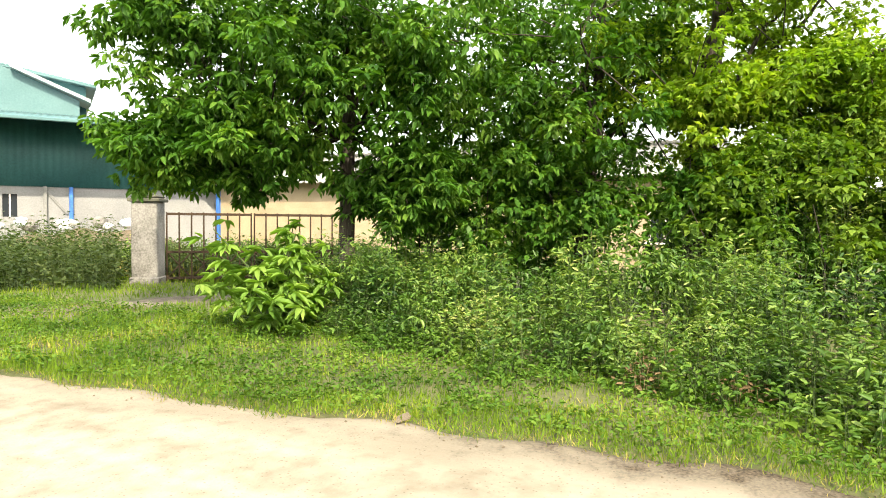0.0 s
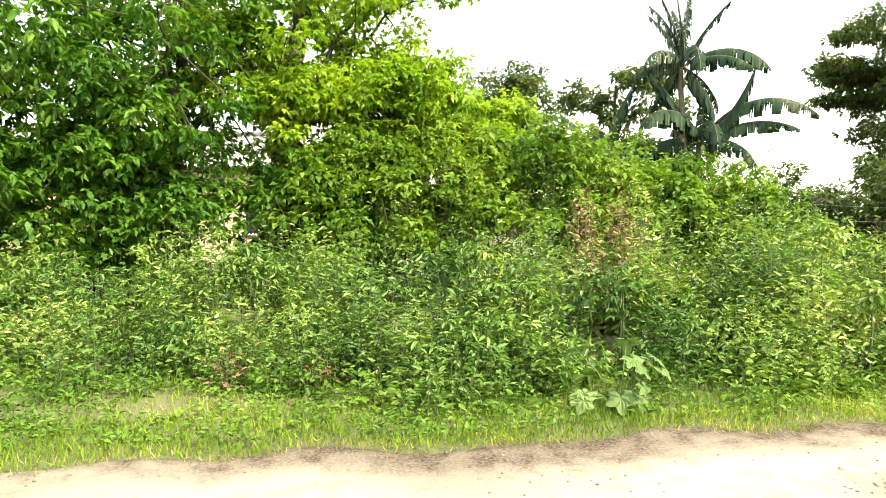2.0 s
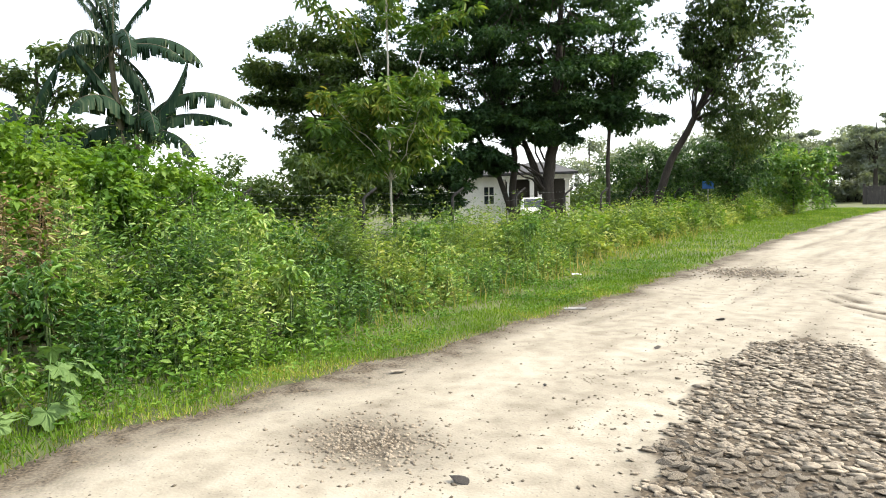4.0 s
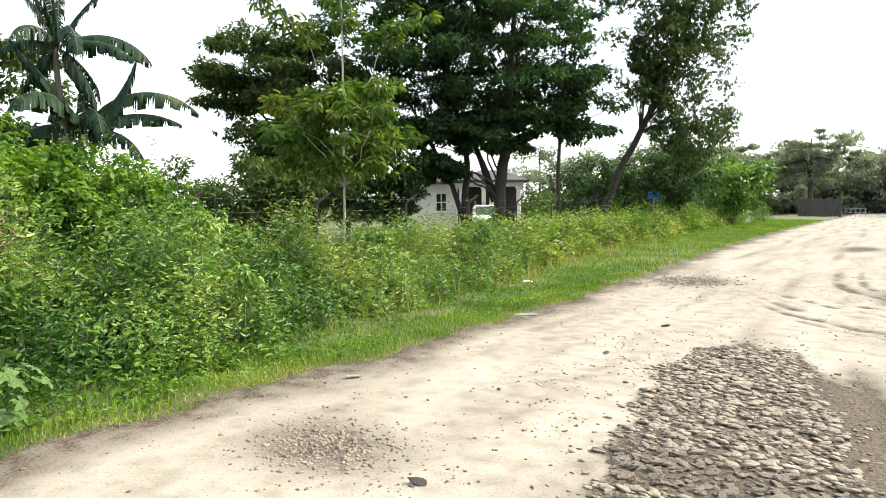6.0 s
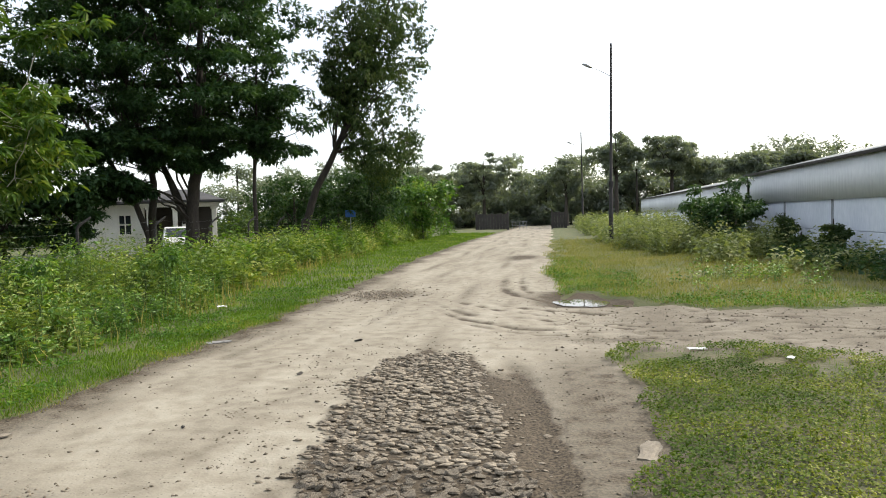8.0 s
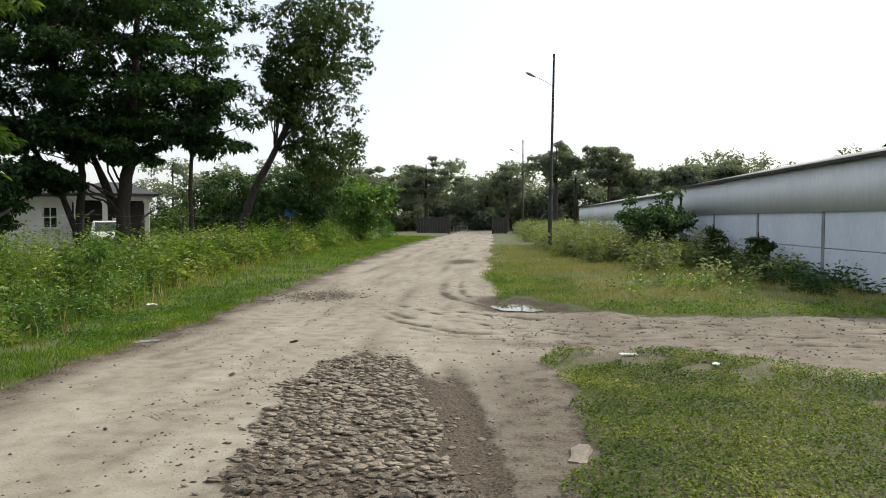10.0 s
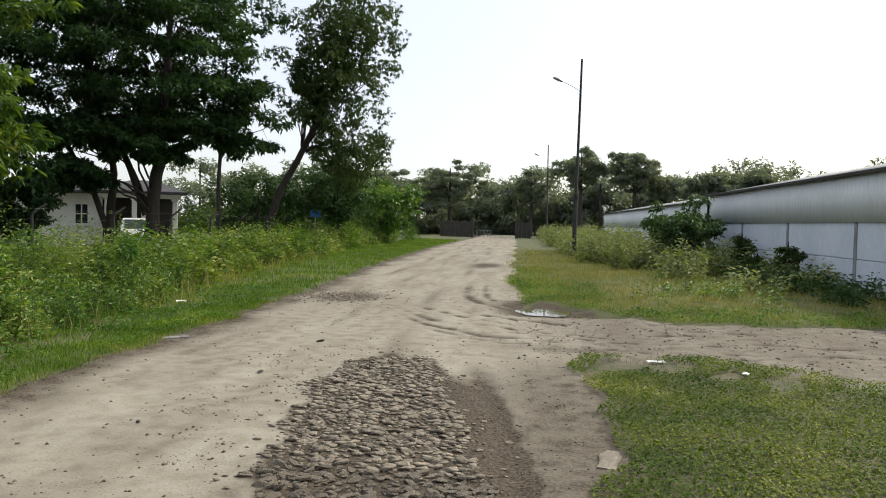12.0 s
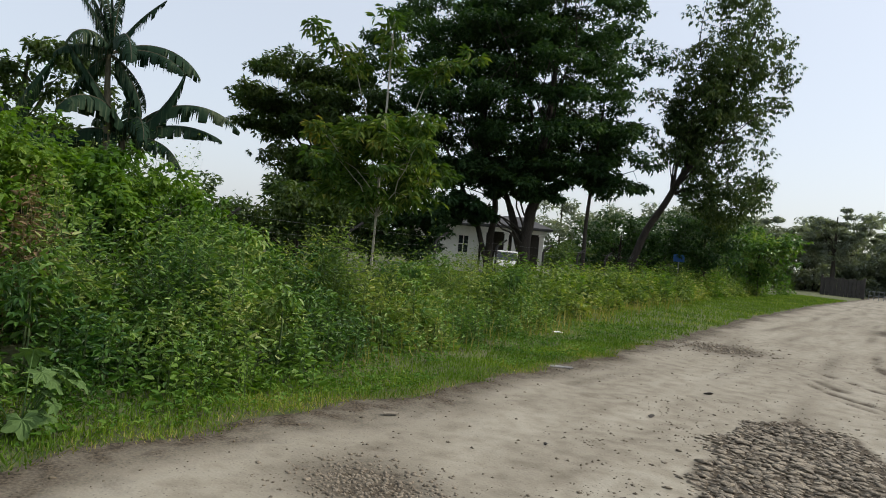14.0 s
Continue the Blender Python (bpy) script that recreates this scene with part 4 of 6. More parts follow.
a = radians(-140) + radians(19) * R.random(900)
q = 17.0 + 3.2 * R.random(900)
weeds("gateway_weeds", "shaded green weeds growing behind the iron gate", np.column_stack([np.sin(a) * q, np.cos(a) * q]), 0.55 + 0.55 * R.random(900), 0.13, 10, OLIVE, stems=3, fine=False)

# ---- trees ----
c1, s1 = clumps_in((-9.0, -6.0, 3.9), (2.4, 2.9, 1.8), 135, 0.68, 3, 0.25)
c2, s2 = clumps_in((-7.95, -7.55, 2.5), (1.35, 1.6, 0.65), 66, 0.44, 4, 0.1)
c3, s3 = clumps_in((-7.4, -8.0, 4.2), (0.8, 1.1, 1.3), 34, 0.5, 64, 0.2)
c4, s4 = clumps_in((-9.5, -5.3, 2.05), (0.9, 1.0, 0.75), 54, 0.40, 65, 0.1)
c5, s5 = clumps_in((-7.5, -8.15, 2.5), (0.7, 0.8, 0.55), 36, 0.38, 71, 0.1)
c4, s4 = np.concatenate([c4, c5]), np.concatenate([s4, s5])
tree("broadleaf_tree", "roadside tree with large glossy green leaves hanging low",
     [(-9.25, -6.15, -0.05, 0.14), (-9.25, -6.15, 1.0, 0.13), (-9.24, -6.15, 2.2, 0.12), (-9.2, -6.1, 4.0, 0.08), (-9.1, -6.2, 5.2, 0.04)],
     np.concatenate([c1, c2, c3, c4]), np.concatenate([s1, s2, s3, s4]), 27, 6, 0.145, BROAD, limbs=14, fork=0.55, droop=0.55, fine=True, slim=0.45, limb_size=0.2)
c1, s1 = clumps_in((-11.2, -3.2, 4.0), (2.0, 2.4, 2.2), 110, 0.62, 5, 0.3)
c2, s2 = clumps_in((-10.6, -3.3, 2.1), (1.1, 2.4, 0.8), 64, 0.42, 6, 0.1)
low_gap = (np.abs(c2[:, 1] / c2[:, 0] - 0.21) > 0.06) | (np.arange(len(c2)) % 5 < 2)
c2, s2 = c2[low_gap], s2[low_gap]
tree("dark_leafed_tree", "dense tree with dark green leaves behind the weeds",
     [(-11.4, -2.9, -0.05, 0.16), (-11.38, -2.95, 1.6, 0.14), (-11.3, -2.7, 3.0, 0.11), (-11.2, -2.6, 5.0, 0.05)],
     np.concatenate([c1, c2]), np.concatenate([s1, s2]), 27, 6, 0.135, BROAD, limbs=13, fork=0.4, droop=0.45, fine=False, limb_size=0.25)
c1, s1 = clumps_in((-11.5, -0.9, 4.4), (1.6, 2.0, 2.3), 105, 0.5, 7, 0.3)
c2, s2 = clumps_in((-11.3, 1.0, 5.3), (0.9, 1.3, 0.5), 18, 0.36, 8)
c3, s3 = clumps_in((-11.0, -0.3, 2.2), (0.9, 1.2, 0.8), 40, 0.38, 18, 0.2)
c4, s4 = clumps_in((-11.6, 0.7, 3.5), (0.9, 1.2, 1.0), 62, 0.40, 68, 0.1)
c5, s5 = clumps_in((-11.1, -0.8, 3.2), (0.8, 1.6, 0.5), 46, 0.38, 69, 0.1)
c4, s4 = np.concatenate([c4, c5]), np.concatenate([s4, s5])
c3, s3 = np.concatenate([c3, c4]), np.concatenate([s3, s4])
tree("lime_leafed_tree", "old dark-barked tree with yellowish green sprays of leaves",
     [(-11.7, -1.1, -0.05, 0.26), (-11.68, -1.15, 1.9, 0.22), (-11.7, -1.1, 3.2, 0.19), (-11.6, -0.9, 4.6, 0.12), (-11.5, -0.8, 6.4, 0.05)],
     np.concatenate([c1, c2, c3]), np.concatenate([s1, s2, s3]), 27, 7, 0.112, LIME, limbs=13, fork=0.4, droop=0.3, fine=False, slim=0.5, limb_size=0.22)
c1, s1 = clumps_in((-13.4, 2.2, 3.0), (1.1, 1.5, 0.95), 66, 0.42, 9, 0.1)
tree("lime_bush_tree", "low bushy tree with lime green leaves",
     [(-13.9, 2.0, -0.05, 0.10), (-13.85, 2.1, 1.6, 0.08), (-13.8, 2.2, 3.2, 0.04)],
     c1, s1, 34, 7, 0.12, LIME, limbs=7, fork=0.2, droop=0.3)

c1, s1 = clumps_in((-43, 10.5, 8.3), (3.0, 3.4, 2.9), 80, 0.85, 10, 0.2)
tree("distant_tree", "dark round-crowned tree far behind the bushes",
     [(-43, 10.5, -0.05, 0.35), (-43, 10.6, 4.0, 0.28), (-43, 10.5, 8.0, 0.12)], c1, s1, 44, 6, 0.27, OLIVE, limbs=8, group="distant trees")
c1, s1 = clumps_in((-21, 8.4, 5.3), (1.5, 2.6, 0.9), 24, 0.55, 12)
c2, s2 = clumps_in((-20.4, 7.8, 3.1), (1.6, 3.4, 1.1), 70, 0.55, 13, 0.1)
c3, s3 = clumps_in((-18.4, 7.5, 2.7), (0.8, 1.7, 0.9), 44, 0.36, 77, 0.1)
c2, s2 = np.concatenate([c2, c3]), np.concatenate([s2, s3])
tree("tree_behind_bananas", "slender dark tree behind the banana plants",
     [(-21, 8.2, -0.05, 0.12), (-21, 8.2, 3.0, 0.09), (-21, 8.3, 5.6, 0.04)], np.concatenate([c1, c2]), np.concatenate([s1, s2]), 26, 6, 0.2, OLIVE, limbs=8, group="distant trees")


def thin_tree():
    """A young tree with a straight pale stem, a loose crown at mid height and a few whips above."""
    c1, s1 = clumps_in((-12.35, 13.45, 3.5), (2.0, 2.2, 1.5), 74, 0.44, 14, 0.3)
    arms = np.array([(-12.5, 12.4, 5.7), (-13.0, 11.9, 6.2), (-13.3, 11.6, 6.6), (-11.4, 13.5, 5.7), (-10.9, 13.9, 6.0), (-10.4, 14.3, 6.3),
                     (-12.0, 13.0, 6.6), (-12.1, 12.9, 7.1), (-11.9, 13.1, 6.1), (-12.7, 12.2, 5.95), (-11.1, 13.7, 5.75)])
    sz = np.array([0.3, 0.35, 0.4, 0.35, 0.4, 0.4, 0.4, 0.4, 0.3, 0.35, 0.35])
    tree("slender_tree", "slender young tree with a straight pale trunk",
         [(-11.98, 13.0, -0.05, 0.034), (-11.97, 13.0, 2.5, 0.030), (-11.97, 13.02, 5.0, 0.026), (-11.98, 13.02, 7.2, 0.015)],
         np.concatenate([c1, arms]), np.concatenate([s1, sz]), 17, 6, 0.23, RUBBER_LEAF, PALE_BARK, limbs=18, fork=0.3, droop=0.45, fine=True, slim=0.36, limb_size=0.3)


thin_tree()


def layered(center, radii, n, size, seed, tiers):
    """Clumps in flat tiers, as in a rain tree."""
    r = np.random.default_rng(seed)
    a, q = r.random(n) * 2 * np.pi, np.sqrt(r.random(n))
    k = r.integers(0, tiers, n)
    z = (k + 0.5) / tiers * 2 - 1
    w = np.sqrt(np.clip(1.05 - z ** 2, 0.1, 1))
    return np.stack([center[0] + np.cos(a) * q * w * radii[0], center[1] + np.sin(a) * q * w * radii[1],
                     center[2] + z * radii[2] + r.normal(size=n) * 0.18 - 0.25 * q ** 2], 1), size * (0.65 + 0.6 * r.random(n))


c1, s1 = layered((-14.2, 26.5, 9.3), (4.5, 4.7, 4.6), 235, 0.95, 15, 7)
c2, s2 = clumps_in((-16.7, 23.9, 3.05), (2.1, 1.2, 0.5), 52, 0.38, 66, 0.1)
c3, s3 = clumps_in((-15.6, 25.2, 4.7), (4.2, 2.6, 1.3), 105, 0.36, 67, 0.1)
c1, s1 = np.concatenate([c1, c2, c3]), np.concatenate([s1, s2, s3])
tree("rain_tree", "large dark spreading tree with tiered flat foliage",
     [(-14.9, 26.1, -0.05, 0.30), (-14.8, 26.2, 2.0, 0.26), (-14.5, 26.3, 4.6, 0.22), (-14.3, 26.4, 7.5, 0.14), (-14.0, 26.5, 13.2, 0.05)],
     c1, s1 * 0.85, 48, 7, 0.185, DEEP, limbs=26, fork=0.22, limb_size=0.1, flat=0.36, droop=0.25)
c1, s1 = layered((-18.0, 24.5, 8.4), (4.5, 4.5, 4.1), 165, 1.0, 16, 6)
tree("rain_tree", "dark spreading tree with two forked trunks",
     [(-16.1, 25.4, -0.05, 0.19), (-16.1, 25.4, 1.8, 0.16), (-16.0, 25.5, 3.4, 0.13), (-16.6, 25.2, 6.0, 0.09), (-17.2, 25.0, 11.4, 0.04)],
     c1, s1 * 0.85, 52, 7, 0.18, DEEP, limbs=20, fork=0.25, limb_size=0.12, flat=0.36, droop=0.25,
     more=[[(-16.1, 25.4, 0.6, 0.13), (-16.6, 25.1, 2.4, 0.11), (-17.6, 24.6, 4.6, 0.08), (-18.6, 24.2, 6.6, 0.04)],
           [(-15.0, 26.1, 1.6, 0.16), (-15.5, 25.8, 3.4, 0.13), (-16.2, 25.4, 5.4, 0.08)]])
c1, s1 = layered((-22.4, 20.3, 7.2), (3.7, 3.7, 1.7), 66, 0.9, 17, 3)
c2, s2 = clumps_in((-21.8, 20.4, 3.8), (2.8, 2.8, 1.7), 44, 0.9, 19)
tree("rain_tree", "dark flat-topped tree reaching out over the bushes",
     [(-21.5, 21.2, -0.05, 0.24), (-21.5, 21.2, 3.0, 0.2), (-21.8, 20.9, 5.5, 0.14), (-22.0, 20.6, 8.2, 0.05)],
     np.concatenate([c1, c2]), np.concatenate([s1, s2]), 75, 7, 0.20, OLIVE, limbs=14, fork=0.35, flat=0.4, droop=0.3)
c1, s1 = layered((-12.2, 28.0, 6.0), (2.2, 2.2, 1.6), 26, 0.7, 27, 3)
tree("slim_dark_tree", "slim dark tree beside the larger ones",
     [(-12.5, 27.3, -0.05, 0.10), (-12.5, 27.3, 3.0, 0.085), (-12.4, 27.5, 6.0, 0.06), (-12.3, 27.6, 8.5, 0.03)],
     c1, s1, 40, 6, 0.24, DEEP, limbs=9, fork=0.45, flat=0.4)

c1, s1 = clumps_in((-8.4, 32.0, 9.8), (3.1, 3.1, 4.9), 165, 0.58, 20, 0.2)
c2, s2 = clumps_in((-7.9, 32.2, 4.9), (2.1, 2.1, 1.7), 46, 0.55, 21)
c3, s3 = clumps_in((-9.7, 31.6, 7.0), (1.7, 1.7, 2.4), 44, 0.5, 63, 0.2)
tree("leaning_tree", "leaning tree with loose hanging foliage",
     [(-12.1, 30.9, -0.05, 0.20), (-11.2, 31.1, 2.9, 0.17), (-10.1, 31.4, 5.0, 0.14), (-8.9, 31.9, 7.8, 0.10), (-7.4, 32.1, 12.2, 0.04)],
     np.concatenate([c1, c2, c3]), np.concatenate([s1, s2, s3]), 34, 6, 0.17, OLIVE, limbs=22, fork=0.45, flat=1.0, droop=0.95, slim=0.36, limb_size=0.25)
for x, y, z, r, h, seed, leaf, lab in ((-8.6, 44.3, 2.6, 2.3, 1.7, 22, WEED, "round light green tree at the roadside"),
                                       (-12.5, 38.5, 2.6, 2.4, 2.0, 23, DEEP, "dark leafy shrub tree behind the weeds"),
                                       (-9.6, 35.6, 3.0, 2.1, 1.9, 24, DEEP, "dark green shrub tree below the leaning tree"),
                                       (-13.6, 34.5, 2.3, 2.3, 1.8, 25, DEEP, "dark shrub tree below the tall trees"),
                                       (-11.8, 52.0, 2.8, 2.6, 2.0, 26, WEED, "green shrub tree near the far end of the road"),
                                       (-18.6, 18.6, 2.2, 1.8, 1.5, 28, OLIVE, "leafy bush tree below the slender tree"),
                                       (-17.0, 15.0, 1.9, 2.2, 1.4, 29, OLIVE, "dark bush tree behind the fence"),
                                       (-19.6, 21.6, 2.6, 2.0, 1.7, 33, DEEP, "dark bushy tree before the bungalow"),
                                       (-17.2, 22.4, 2.2, 1.3, 1.6, 34, DEEP, "dark bushy tree beside the bungalow")):
    c1, s1 = clumps_in((x, y, z), (r, r, h), 30, r * 0.36, seed, 0.3)
    tree("shrub_tree", lab, [(x, y, -0.05, 0.12), (x, y, z * 0.5, 0.09), (x, y, z + h * 0.3, 0.03)], c1, s1, 36, 6, 0.2 if y < 40 else 0.26, leaf, limbs=7, fork=0.2, group="shrub trees")
c1, s1 = clumps_in((6.2, 26.6, 1.35), (1.3, 3.6, 1.2), 90, 0.38, 31, 0.2)
tree("dark_shrub", "dark shrub pressed against the hall wall", [(6.3, 26.5, -0.05, 0.07), (6.3, 26.5, 0.8, 0.06), (6.2, 26.4, 1.9, 0.03)],
     c1, s1, 26, 6, 0.15, DEEP, limbs=6, fork=0.1, category="shrub", group="shrubs by the hall")

for x, y, high in ((7.35, 23.2, 0.85), (7.4, 19.5, 0.75), (7.2, 21.3, 0.5)):
    c1, s1 = clumps_in((x, y, high * 0.8), (0.26, 0.45, high * 0.9), 34, 0.16, int(y * 7), 0.1)
    tree("dark_shrub", "narrow dark shrub at a post of the hall", [(x, y, -0.05, 0.04), (x, y, high, 0.03), (x, y, high * 1.6, 0.015)],
         c1, s1, 30, 6, 0.085, OLIVE, limbs=4, fork=0.1, category="shrub", group="shrubs by the hall")

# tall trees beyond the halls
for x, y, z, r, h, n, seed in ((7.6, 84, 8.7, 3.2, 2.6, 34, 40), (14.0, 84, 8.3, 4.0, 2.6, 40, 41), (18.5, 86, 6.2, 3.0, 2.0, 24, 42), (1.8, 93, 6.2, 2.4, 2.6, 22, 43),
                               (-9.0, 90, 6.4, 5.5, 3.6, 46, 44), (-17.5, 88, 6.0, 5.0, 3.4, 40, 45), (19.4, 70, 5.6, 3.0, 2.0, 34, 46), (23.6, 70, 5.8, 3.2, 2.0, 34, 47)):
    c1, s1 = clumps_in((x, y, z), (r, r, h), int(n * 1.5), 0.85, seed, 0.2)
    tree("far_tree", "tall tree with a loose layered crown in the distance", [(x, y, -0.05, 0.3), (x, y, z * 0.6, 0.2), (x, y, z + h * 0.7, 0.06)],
         c1, s1, 60, 6, 0.27, HAZED_LEAF, limbs=9, fork=0.5, flat=0.45, group="distant trees")


def woods(name, label, line, depth, high, n, size, mat, seed):
    """A belt of far trees, too many to count."""
    r = np.random.default_rng(seed)
    a = np.array(line, float)
    u = r.random(n) * (len(a) - 1)
    i = np.minimum(u.astype(int), len(a) - 2)
    p = a[i] + (a[i + 1] - a[i]) * (u - i)[:, None] + r.normal(size=(n, 2)) * depth
    top = high * (0.62 + 0.22 * np.sin(u * 9.0 + seed) + 0.22 * np.sin(u * 23.0 + 2 * seed) + 0.25 * r.random(n))
    z = np.abs(top) * r.random(n) ** 0.75
    c = np.stack([p[:, 0], p[:, 1], z], 1)
    root = thing(name, (0, 0, 0), label, "woods", kind="stuff")
    part("foliage", crown_mesh("foliage", c, np.full(n, size), 40, 5, size * 0.32, mat, 0.7, 0.3), mat, root)
    runs = []
    for k in range(0, n, 14):
        runs.append((np.array([(c[k, 0], c[k, 1], -0.1), (c[k, 0], c[k, 1], max(0.5, c[k, 2]))]), (0.2, 0.1)))
    part("trunks", tubes("trunks", runs, BARK, 5), BARK, root)


woods("far_woods", "dark belt of woods behind the end of the road", [(-42, 92), (-20, 100), (0, 106), (18, 104), (40, 92), (62, 70)], 4.0, 9.2, 1150, 1.6, HAZED_LEAF, 51)
woods("west_woods", "low distant greenery behind the bushes and the fence", [(-62, -4), (-58, 20), (-48, 46), (-36, 70), (-24, 88)], 4.0, 4.6, 300, 1.5, OLIVE, 52)
woods("yard_woods", "greenery behind the old buildings", [(-44, -44), (-50, -24), (-56, -6)], 4.0, 6.0, 160, 1.7, OLIVE, 53)
woods("east_woods", "trees beyond the side road", [(60, 60), (64, 20), (60, -20), (30, -50), (-20, -56)], 4.0, 6.5, 150, 2.2, HAZED_LEAF, 54)

# ---- banana plants ----


def banana_leaf(way, a0, a1, length, width, torn=0.5, fall=0.8):
    """One frond: a rib that bends from angle a0 to a1, with two blades, torn into hanging strips or whole."""
    flat = unit(np.array([way[0], way[1], 0.0]))
    m = 64
    s = np.linspace(0, 1, m)
    th = np.radians(a0 + (a1 - a0) * s ** 1.2)
    step = length / (m - 1)
    run, rise = np.cumsum(np.cos(th)) * step - step, np.cumsum(np.sin(th)) * step - step
    pts = flat[None] * run[:, None] + np.array([[0, 0, 1.0]]) * rise[:, None]
    side = np.array([-flat[1], flat[0], 0.0])
    vs, fs, n = [], [], 0
    for sg in (-1, 1):
        k = 6
        while k < m - 1:
            ripped = R.random() < (torn if torn < 0.3 else 0.35 + 0.65 * torn)
            e = min(k + (1 if ripped else 4), m - 1)
            f = np.clip(fall * (0.75 + 0.45 * R.random()), 0, 1.1)
            cut = (0.45 + 0.75 * R.random() ** 0.7) if ripped else 1.0
            for q in range(k, e):
                cols = []
                for j in (q, q + 1):
                    w = width * max(0.12, math.sin(math.pi * (0.08 + 0.9 * s[j])) ** 0.55) * cut
                    lag = (0.8 if j == q + 1 else 0.0) * step * ripped
                    c = np.array([pts[j] - (pts[j] - pts[q]) * 0, pts[j] + side * sg * w * 0.42 + np.array([0, 0, -w * 0.30 * f]),
                                  pts[j] + side * sg * w * (0.9 - 0.5 * f) + np.array([0, 0, -w * 0.95 * f])])
                    c[2] -= flat * lag
                    cols.append(c)
                vs += [cols[0][0], cols[1][0], cols[1][1], cols[0][1], cols[0][2], cols[1][2]]
                fs += [[n, n + 1, n + 2, n + 3], [n + 3, n + 2, n + 5, n + 4]]
                n += 6
            k = e
    return np.array(vs), np.array(fs), pts, np.linspace(0.02, 0.005, m)


def banana(name, label, base, top, fronds, seed):
    """A banana plant: a sheathed stem and arching fronds (way, first and last angle, length, width, torn, fall)."""
    ob = thing(name, base, label, "banana plant", "banana plants")
    top = np.array(top) - np.array(base)
    s = np.linspace(0, 1, 8)[:, None]
    stem = top * s + np.array([0.05, 0.05, 0]) * np.sin(s * 5)
    part("stem", tubes("stem", [(stem, np.linspace(0.14, 0.06, 8))], BANANA_STEM, 9), BANANA_STEM, ob)
    for way, a0, a1, length, width, torn, fall in fronds:
        v, f, rib, rad = banana_leaf(way, a0, a1, length, width, torn, fall)
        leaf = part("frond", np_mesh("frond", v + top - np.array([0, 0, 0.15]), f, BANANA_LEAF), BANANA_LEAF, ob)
        part("rib", tubes("rib", [(rib + top - np.array([0, 0, 0.15]), rad)], BANANA_STEM, 5), BANANA_STEM, leaf)


# the picture plane there runs along (0.55, 0.83), so fronds are fanned mostly along it
ax = np.array([0.52, 0.85])


def fan(a, across=0.0):
    return (ax[0] * a + ax[1] * across, ax[1] * a - ax[0] * across)


banana("banana_plant", "tall banana plant with wind-torn drooping leaves", (-17.0, 8.65, -0.05), (-17.0, 8.5, 5.5),
       [(fan(1), 38, -60, 2.4, 0.46, 0.7, 0.95), (fan(1, -0.1), -40, -86, 1.7, 0.55, 0.03, 0.9), (fan(-1), 25, -50, 1.35, 0.42, 0.85, 0.95), (fan(1, 0.2), 62, 40, 1.9, 0.28, 0.85, 0.9), (fan(-1, 0.2), 80, 62, 1.9, 0.34, 0.7, 0.8),
        (fan(-0.5, -0.6), 85, 55, 1.7, 0.36, 0.6, 0.8), (fan(1, 0.5), 20, -45, 2.0, 0.38, 0.8, 0.95), (fan(-0.8, 0.6), 60, -80, 1.5, 0.46, 0.85, 0.98), (fan(-1, 0.1), 70, 40, 1.7, 0.36, 0.95, 0.95), (fan(-0.2), 88, 76, 2.1, 0.34, 0.9, 0.95), (fan(0.15, 0.2), 86, 72, 1.9, 0.32, 0.9, 0.95), (fan(-0.7, -0.3), 76, 40, 2.1, 0.36, 0.9, 0.95), (fan(0.5, -0.3), -20, -85, 1.6, 0.4, 0.9, 1.0), (fan(0.3, 1), 40, -80, 2.3, 0.48, 0.75, 0.98),
        (fan(-0.3, -1), 40, -80, 2.2, 0.45, 0.5, 0.95), (fan(1, -0.4), -35, -88, 1.7, 0.35, 0.6, 1.0), (fan(-1, -0.4), -30, -88, 1.8, 0.38, 0.6, 1.0)], 1)
banana("banana_plant", "banana plant with broad folded leaves and torn fronds", (-16.9, 9.0, -0.05), (-16.85, 8.95, 3.5),
       [(fan(1), 62, -48, 3.3, 0.40, 0.75, 0.98), (fan(1, 0.15), 42, 72, 2.3, 0.62, 0.02, 0.9), (fan(1, -0.15), 38, -28, 2.5, 0.36, 0.6, 0.95), (fan(-1, 0.2), 60, 48, 2.5, 0.50, 0.03, 0.85),
        (fan(-1), 30, -75, 1.8, 0.42, 0.5, 0.98), (fan(0.3, 1), 55, -75, 2.0, 0.46, 0.3, 0.95), (fan(-0.5, -0.8), 65, -50, 2.0, 0.45, 0.3, 0.9), (fan(0.8, 0.5), 15, -70, 1.9, 0.40, 0.5, 0.98),
        (fan(-0.7, 0.6), 70, -60, 2.4, 0.46, 0.2, 0.95), (fan(0.2, -1), 80, 60, 1.5, 0.4, 0.05, 0.9)], 2)
banana("banana_plant", "young banana plant with broad upright leaves", (-17.9, 6.7, -0.05), (-17.9, 6.7, 3.1),
       [(fan(-1), 62, 30, 1.8, 0.52, 0.04, 0.8), (fan(-1, 0.4), 35, -45, 1.8, 0.5, 0.1, 0.9), (fan(0.8, 0.2), 75, 55, 2.2, 0.5, 0.04, 0.8), (fan(0.2, 1), 50, -60, 1.8, 0.46, 0.2, 0.9),
        (fan(0.9, -0.3), 40, -60, 1.8, 0.48, 0.2, 0.9), (fan(-0.4, -0.8), 70, 10, 1.8, 0.5, 0.1, 0.8)], 3)
